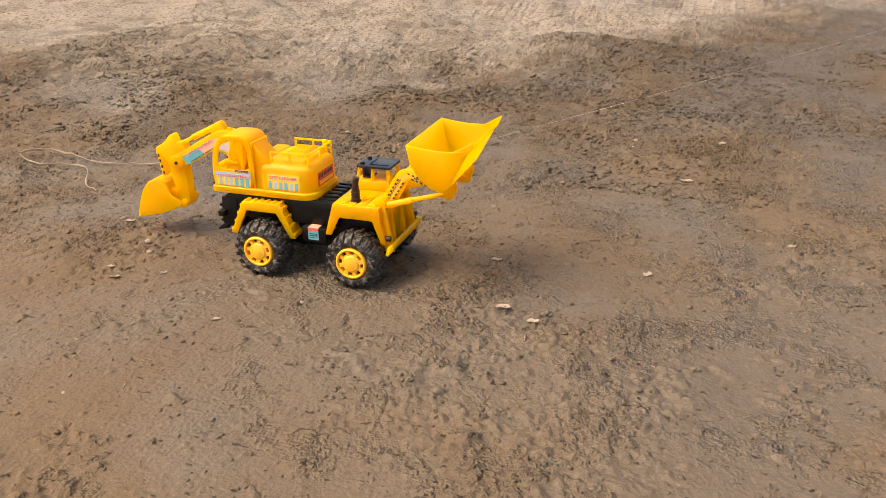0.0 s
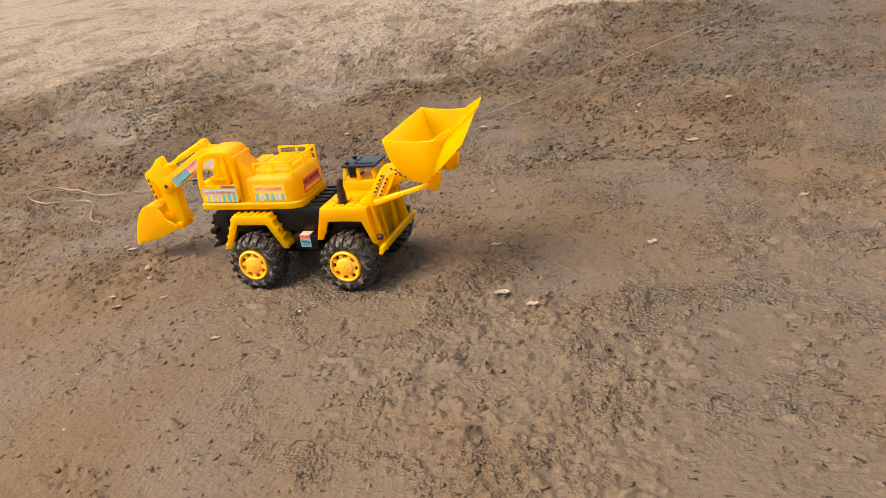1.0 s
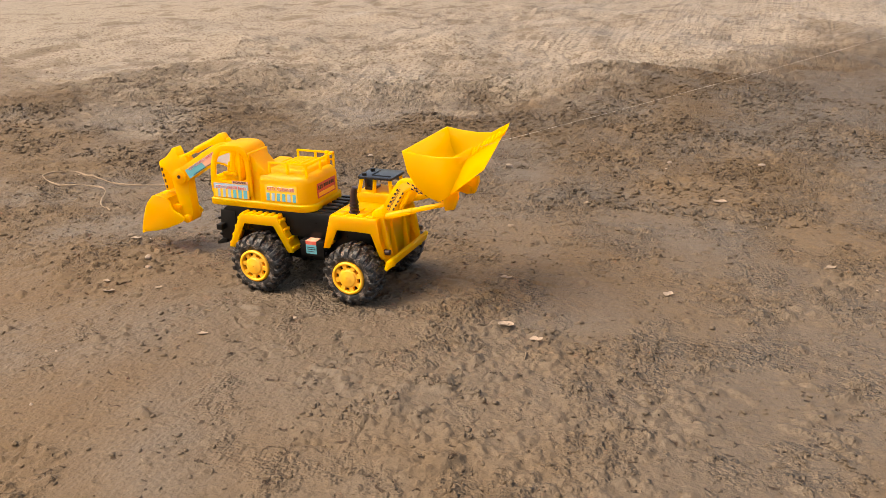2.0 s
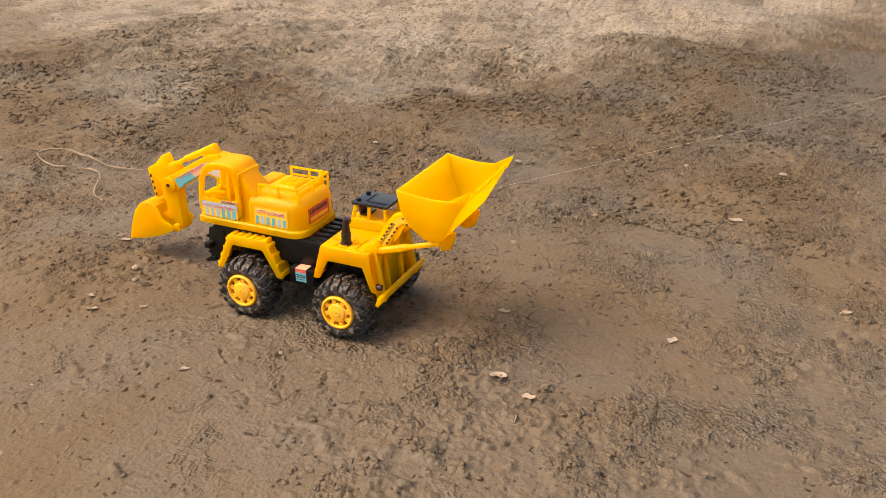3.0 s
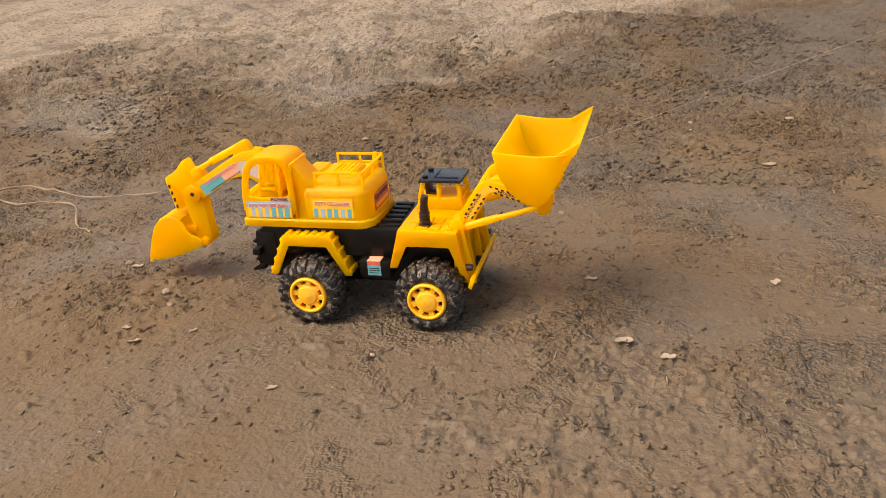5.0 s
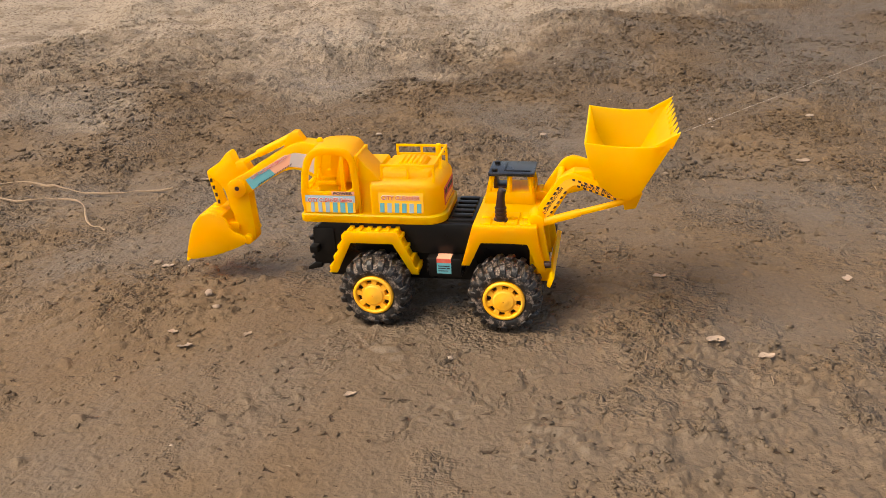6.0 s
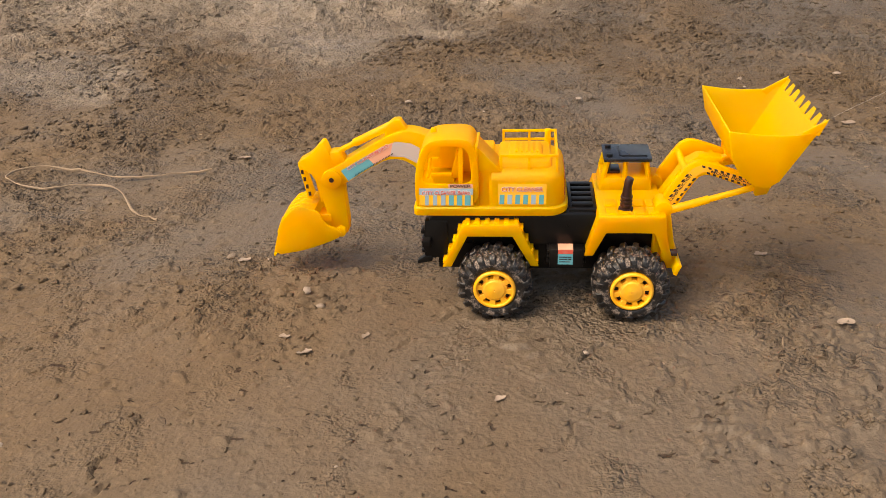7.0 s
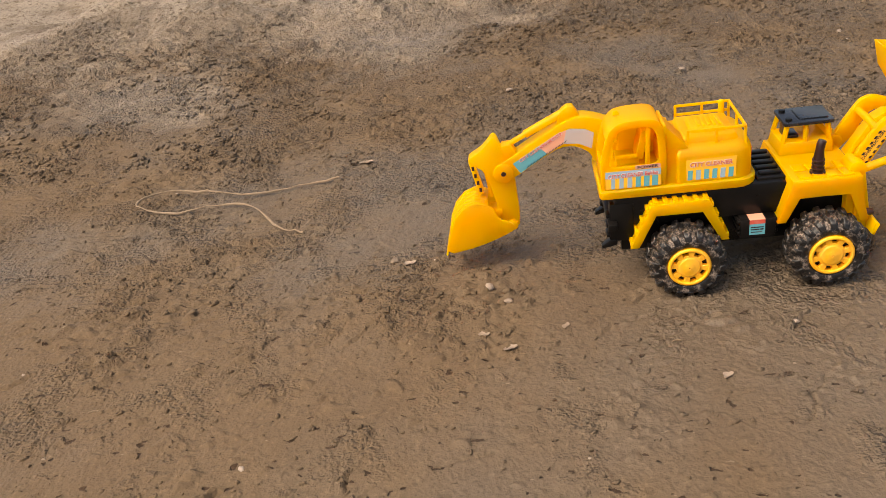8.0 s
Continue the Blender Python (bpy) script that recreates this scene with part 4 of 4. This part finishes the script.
def digging_bucket():
    prof = [(-0.2600, 0.0780), (-0.2660, 0.0885), (-0.2780, 0.0920), (-0.2900, 0.0875), (-0.3010, 0.0755), (-0.3085, 0.0585), (-0.3170, 0.0315)]
    y0, y1, th = 0.0010, 0.0450, 0.0016
    bm = B()
    inn = [(x + 0.0018, z - 0.0014) for x, z in prof[1:]]
    prism(bm, prof[1:] + inn[::-1], y0, y1)
    side = prof[1:] + [(-0.2780, 0.0390), (-0.2420, 0.0530), (-0.2360, 0.0600), (-0.2420, 0.0660), (-0.2540, 0.0700), (-0.2590, 0.0850)]
    prism(bm, rounded(side), y0 - 0.0010, y0 + th)
    prism(bm, rounded(side), y1 - th, y1 + 0.0010)
    ob = part("digging_bucket", bm, YELLOW, toy, "yellow ribbed digging bucket resting above the mud", 0.0006)
    for k in range(5):
        y = y0 + 0.004 + (y1 - y0 - 0.008) * k / 4
        t = B()
        rib = [(x - 0.0012, z + 0.0009) for x, z in prof[1:6]]
        prism(t, rib + [(x + 0.001, z - 0.001) for x, z in prof[1:6]][::-1], y - 0.0022, y + 0.0022)
        part("rib", t, YELLOW, ob, bevel=0.0006)
    t = B()
    tube(t, [(-0.2400, 0.0090, 0.0565), (-0.2400, 0.0370, 0.0565)], 0.0058, 14)
    box(t, -0.2640, -0.2500, 0.0130, 0.0330, 0.0680, 0.0760)
    part("bucket_hinge", t, YELLOW, ob, bevel=0.0006)


digging_bucket()


# printed stickers on the house
def sticker_panel(x0, x1, z0, z1, y, stripes, mats, parent, label):
    bm = B()
    box(bm, x0, x1, y - 0.0003, y, z0, z1, 0)
    h = z1 - z0
    for a, b, mi, lo, hi in stripes:
        sk = 0.0012
        prism(bm, [(x0 + (x1 - x0) * a, z0 + h * lo), (x0 + (x1 - x0) * b, z0 + h * lo), (x0 + (x1 - x0) * b + sk * 0.4, z0 + h * hi), (x0 + (x1 - x0) * a + sk * 0.4, z0 + h * hi)], y - 0.0005, y - 0.0003, mi)
    return part("sticker", bm, mats, parent, label, smooth=False)


def lettering(text, width, height, at, along, mat, parent, slant=0.0, weight=0.012):
    """Raised ink letters on a plane that faces -y; along: degrees by which the line climbs."""
    cu = bpy.data.curves.new("lettering", "FONT")
    cu.body, cu.align_x, cu.align_y, cu.extrude, cu.shear, cu.offset = text, "CENTER", "CENTER", 0.03, slant, weight
    tmp = bpy.data.objects.new("lettering", cu)
    scene.collection.objects.link(tmp)
    bpy.context.view_layer.update()
    me = bpy.data.meshes.new_from_object(tmp.evaluated_get(bpy.context.evaluated_depsgraph_get()))
    bpy.data.objects.remove(tmp)
    xs = [v.co.x for v in me.vertices]
    ys = [v.co.y for v in me.vertices]
    cx, cy = (min(xs) + max(xs)) / 2, (min(ys) + max(ys)) / 2
    me.transform(Matrix.Diagonal((width / (max(xs) - min(xs)), height / (max(ys) - min(ys)), 0.004, 1)) @ Matrix.Translation((-cx, -cy, 0)))
    me.transform(Matrix.Translation(at) @ Matrix.Rotation(radians(-along), 4, "Y") @ Matrix.Rotation(radians(90), 4, "X"))
    me.materials.clear()
    me.materials.append(mat)
    ob = new("lettering", me)
    ob.parent = parent
    return ob


def outlined(text, width, height, at, along, mat, parent, slant=0.0):
    back = (at[0], at[1] + 0.0001, at[2])
    lettering(text, width * 1.02, height * 1.22, back, along, INK_WHITE, parent, slant, 0.05)
    lettering(text, width, height, (at[0], at[1] - 0.0001, at[2]), along, mat, parent, slant)


sticker_panel(-0.1425, -0.0890, 0.1150, 0.1335, -0.0435, [(0.0, 1.0, 1, 0.62, 1.0)] + [(0.10 + 0.148 * k, 0.17 + 0.148 * k + 0.008 * k, 1 if k < 3 else 2, 0.0, 0.60) for k in range(6)], [INK_ORANGE, INK_BLUE, INK_TEAL], house, "orange and pale blue printed sticker")
outlined("CITY CLEANER Bekko", 0.0480, 0.0042, (-0.1155, -0.0441, 0.1288), 1, INK_RED, house, 0.15)
bm = B()
box(bm, -0.1130, -0.0890, -0.0438, -0.0435, 0.1342, 0.1380)
part("sticker", bm, INK_PINK, house, "salmon strip with a printed word", smooth=False)
lettering("POWER", 0.0200, 0.0031, (-0.1010, -0.0441, 0.1361), 1, INK_BLACK, house)
sticker_panel(-0.0640, -0.0170, 0.1160, 0.1375, -0.0424, [(0.02 + 0.165 * k, 0.12 + 0.165 * k, 1 if k % 3 == 1 else 2, 0.0, 0.48) for k in range(6)], [INK_ORANGE, INK_BLUE, INK_TEAL], house, "orange sticker with teal bars")
outlined("CITY CLEANER", 0.0400, 0.0044, (-0.0405, -0.0430, 0.1322), 0, INK_RED, house, 0.1)
bm = B()
box(bm, 0.0012, 0.0018, -0.0240, 0.0220, 0.1180, 0.1370, 0)
for k in range(3):
    box(bm, 0.0018, 0.0021, -0.0215 + 0.004 * k, -0.0190 + 0.004 * k, 0.1290, 0.1345, 1)
for k in range(6):
    box(bm, 0.0018, 0.0021, -0.0080 + 0.0045 * k, -0.0048 + 0.0045 * k, 0.1295, 0.1340, 1)
box(bm, 0.0018, 0.0021, -0.0210, 0.0190, 0.1200, 0.1250, 2)
part("sticker", bm, [INK_RED, INK_BLACK, INK_ORANGE], house, "faded red sticker with unreadable print", smooth=False)
outlined("CITY CLEANER BEKKO", 0.0520, 0.0033, (-0.2030, BY0 - 0.0006, 0.1440), 30, INK_RED, boom, 0.1)
for o in [c for c in toy.children if c.name.startswith("loader_arm")][:1]:
    lettering("CONSTRUCTION", 0.0330, 0.0026, (0.1128, -0.0323, 0.1290), 58, INK_BLACK, o)
    lettering("MIXER BEKKO", 0.0420, 0.0026, (0.1600, -0.0323, 0.1400), -18, INK_BLACK, o)

# pull thread tied to the bucket
bm = B()
a, b = Vector((0.2330, -0.0560, 0.2080)), Vector((1.6, 0.75, 0.62))
tube(bm, [a.lerp(b, k / 10) - Vector((0, 0, 0.03 * math.sin(math.pi * k / 10))) for k in range(11)], 0.00008, 5)
tagged(part("pull_thread", bm, THREAD), "thin pale pull thread tied to the bucket lip", "thread")


# ---------------------------------------------------------------- litter on the mud
def pebble_mesh(seed):
    r = random.Random(seed)
    bm = B()
    bmesh.ops.create_icosphere(bm, subdivisions=2, radius=1.0)
    off = Vector((r.random() * 20, r.random() * 20, r.random() * 20))
    sc = (1.0, r.uniform(0.6, 0.95), r.uniform(0.4, 0.65))
    for v in bm.verts:
        v.co *= 1 + 0.35 * noise.noise(v.co * 1.1 + off)
        v.co = Vector((v.co.x * sc[0], v.co.y * sc[1], v.co.z * sc[2]))
    return mesh_of(bm, PEBBLE, "pebble")


def flake_mesh(seed):
    """A curled dry flake, thick at the fold."""
    r = random.Random(seed)
    bm = B()
    n, m = 7, 5
    top = []
    for i in range(n):
        row = []
        for j in range(m):
            u, v = i / (n - 1) * 2 - 1, j / (m - 1) * 2 - 1
            w = 0.5 * math.sqrt(max(0.05, 1 - u * u * 0.92)) * (1 + 0.45 * math.sin(4.1 * u + 2 * seed) * math.sin(2.3 * v + seed))
            row.append(Vector((u, v * w + 0.12 * math.sin(2.4 * u + seed), 0.32 * v * v * w + 0.16 * u * u + 0.05 * r.uniform(-1, 1))))
        top.append(row)
    up = [[bm.verts.new(p) for p in row] for row in top]
    dn = [[bm.verts.new(p - Vector((0, 0, 0.10))) for p in row] for row in top]
    for i in range(n - 1):
        for j in range(m - 1):
            bm.faces.new((up[i][j], up[i + 1][j], up[i + 1][j + 1], up[i][j + 1]))
            bm.faces.new((dn[i][j], dn[i][j + 1], dn[i + 1][j + 1], dn[i + 1][j]))
    rim = [(i, 0) for i in range(n)] + [(n - 1, j) for j in range(1, m)] + [(i, m - 1) for i in range(n - 2, -1, -1)] + [(0, j) for j in range(m - 2, 0, -1)]
    for (a, b), (c, d) in zip(rim, rim[1:] + rim[:1]):
        bm.faces.new((up[a][b], dn[a][b], dn[c][d], up[c][d]))
    return mesh_of(bm, LEAF, "dry_flake")


PEBBLES = [pebble_mesh(k) for k in range(6)]
FLAKES = [flake_mesh(k) for k in range(4)]


def lay(kind, me, x, y, size, turn, sink, label, category, group):
    ob = new(kind, me)
    size *= 0.82
    ob.matrix_basis = pose(x, y, gz(x, y) + size * sink, random.uniform(-8, 8), random.uniform(-8, 8), turn) @ Matrix.Scale(size, 4)
    tagged(ob, label, category, group)


def clear_of_toy(x, y):
    return not (-0.14 < x < 0.15 and -0.11 < y < 0.11)


rng = random.Random(11)
for x, y, size in ((0.167, 0.264, 0.007), (0.513, 0.73, 0.008), (0.344, 0.725, 0.008), (-0.246, 0.604, 0.008), (-0.27, -0.045, 0.008), (-0.25, -0.07, 0.006), (0.25, 0.42, 0.006), (0.05, 0.62, 0.009), (0.02, -0.13, 0.005), (-0.386, 0.05, 0.007)):
    lay("pebble", rng.choice(PEBBLES), x, y, size, rng.uniform(0, 360), 0.15, "small pale pebble half sunk in mud", "pebble", "pebbles on the mud")
made = 0
while made < 46:
    x, y = rng.uniform(-1.2, 0.9), rng.uniform(-0.45, 1.5)
    if clear_of_toy(x, y):
        made += 1
        lay("pebble", rng.choice(PEBBLES), x, y, rng.uniform(0.0016, 0.0040), rng.uniform(0, 360), 0.1, "small pale pebble half sunk in mud", "pebble", "pebbles on the mud")
for x, y, size, turn in ((0.272, -0.084, 0.011, 10), (0.458, 0.49, 0.013, 5), (0.43, 0.086, 0.010, 80), (0.226, 0.059, 0.009, 20), (-0.249, -0.147, 0.009, 30), (-0.465, 0.355, 0.013, -10), (-0.366, 0.038, 0.009, 40), (-0.194, -0.117, 0.006, 70),
                         (0.315, -0.109, 0.009, 15), (-0.058, -0.205, 0.008, 50), (-0.275, -0.122, 0.007, 5), (0.62, 0.25, 0.010, 35)):
    lay("dry_flake", rng.choice(FLAKES), x, y, size, turn, 0.12, "curled pale dry flake lying on the mud", "flake", "dry flakes on the mud")
for k in range(34):
    x, y = rng.uniform(-0.9, 0.8), rng.uniform(-0.4, 1.0)
    if not clear_of_toy(x, y):
        continue
    a, ln = rng.uniform(0, 6.28), rng.uniform(0.005, 0.014)
    bm = B()
    pts = []
    for i in range(5):
        f = i / 4 - 0.5
        px, py = x + math.cos(a) * ln * f, y + math.sin(a) * ln * f + 0.002 * math.cos(3 * f)
        pts.append((px, py, gz(px, py) + 0.0008))
    tube(bm, pts, [0.0004, 0.0007, 0.0008, 0.0007, 0.0004], 5)
    tagged(part("straw_bit", bm, STRAW), "short dry straw bit on the mud", "straw", "straw bits on the mud")


def straw_strand(points, r):
    bm = B()
    curve = []
    for a, b, c, d in zip([points[0]] + points, points, points[1:], points[2:] + [points[-1]]):
        for k in range(5):
            t = k / 5
            curve.append([0.5 * ((2 * q) + (-p + s) * t + (2 * p - 5 * q + 4 * s - w) * t * t + (-p + 3 * q - 3 * s + w) * t ** 3) for p, q, s, w in zip(a, b, c, d)])
    curve.append(points[-1])
    tube(bm, [(x, y, gz(x, y) + h) for x, y, h in curve], [r * (0.75 + 0.35 * math.sin(0.9 * k)) for k in range(len(curve))], 6)
    return bm


LOOP = [(-0.50, 0.31, 0.003), (-0.56, 0.30, 0.004), (-0.63, 0.285, 0.006), (-0.70, 0.30, 0.010), (-0.78, 0.305, 0.012), (-0.80, 0.27, 0.010), (-0.73, 0.245, 0.004), (-0.66, 0.26, 0.005), (-0.61, 0.235, 0.007), (-0.56, 0.17, 0.005), (-0.52, 0.15, 0.002)]
tagged(part("straw_loop", straw_strand(LOOP, 0.0018), STRAW), "looped dry straw strand lying on the mud", "straw")


# crumbs of mud, too many to count
def crumbs(name, count, area, sizes, seed, label, rule):
    r = np.random.RandomState(seed)
    base = bmesh.new()
    bmesh.ops.create_icosphere(base, subdivisions=1, radius=1.0)
    bv = np.array([v.co[:] for v in base.verts])
    bf = np.array([[v.index for v in f.verts] for f in base.faces])
    base.free()
    x = r.uniform(area[0], area[1], count)
    y = r.uniform(area[2], area[3], count)
    keep = rule(x, y) & ~((np.abs(x) < 0.125) & (np.abs(y) < 0.10))
    x, y = x[keep], y[keep]
    n = len(x)
    s = sizes[0] + (sizes[1] - sizes[0]) * r.rand(n) ** 2.2
    z = ground_height(x, y) + s * 0.15
    a = r.uniform(0, 6.28, n)
    v = bv[None] * (1 + 0.5 * r.uniform(-1, 1, (n, len(bv), 1))) * (s[:, None] * np.stack([np.ones(n) * 1.15, r.uniform(0.4, 0.95, n), r.uniform(0.3, 0.75, n)], -1))[:, None, :]
    vx = v[..., 0] * np.cos(a)[:, None] - v[..., 1] * np.sin(a)[:, None] + x[:, None]
    vy = v[..., 0] * np.sin(a)[:, None] + v[..., 1] * np.cos(a)[:, None] + y[:, None]
    co = np.stack([vx, vy, v[..., 2] + z[:, None]], -1).reshape(-1, 3)
    fc = (bf[None] + (np.arange(n) * len(bv))[:, None, None]).reshape(-1, 3)
    me = bpy.data.meshes.new(name)
    me.from_pydata(co.tolist(), [], fc.tolist())
    me.polygons.foreach_set("use_smooth", np.ones(len(me.polygons), bool))
    me.materials.append(MUD)
    tagged(new(name, me), label, "mud crumbs", kind="stuff")


def ribbons(x, y):
    """Crumbs lie in broken ribbons where the mud is torn, and singly elsewhere."""
    wx, wy = x + 0.03 * fbm(x, y + 3, 0.08, 2), y + 0.03 * fbm(x + 6, y, 0.08, 2)
    lines = np.abs(fbm(wx * 0.6 + 4, wy * 1.3, 0.11, 3)) < 0.02 + 0.07 * crumbly(x, y)
    lone = value_noise(x * 1371.3 + y * 77.1, y * 913.7) > 0.35 - 0.06 * step(y, 0.3, 0.9)
    return (lines & (fbm(x - 7, y + 2, 0.22, 3) > 0.02)) | lone


crumbs("mud_crumbs", 120000, (-1.1, 0.9, -0.5, 1.2), (0.0009, 0.0036), 5, "scattered crumbs of brown mud", ribbons)
crumbs("mud_clods", 34000, (-1.5, 1.3, 0.40, 1.9), (0.0016, 0.0065), 9, "loose clods of broken mud on the bank", lambda x, y: fbm(x, y, 0.2, 4, 0.6) > 0.04)
crumbs("mud_rubble", 800, (-0.85, -0.16, -0.22, 0.22), (0.0016, 0.0055), 13, "heap of turned-up mud clods", lambda x, y: np.exp(-(((x + 0.47) / 0.24) ** 2 + ((y - 0.01 + 0.25 * (x + 0.47)) / 0.10) ** 2)) + 0.8 * fbm(x, y, 0.07, 3) > 0.62)
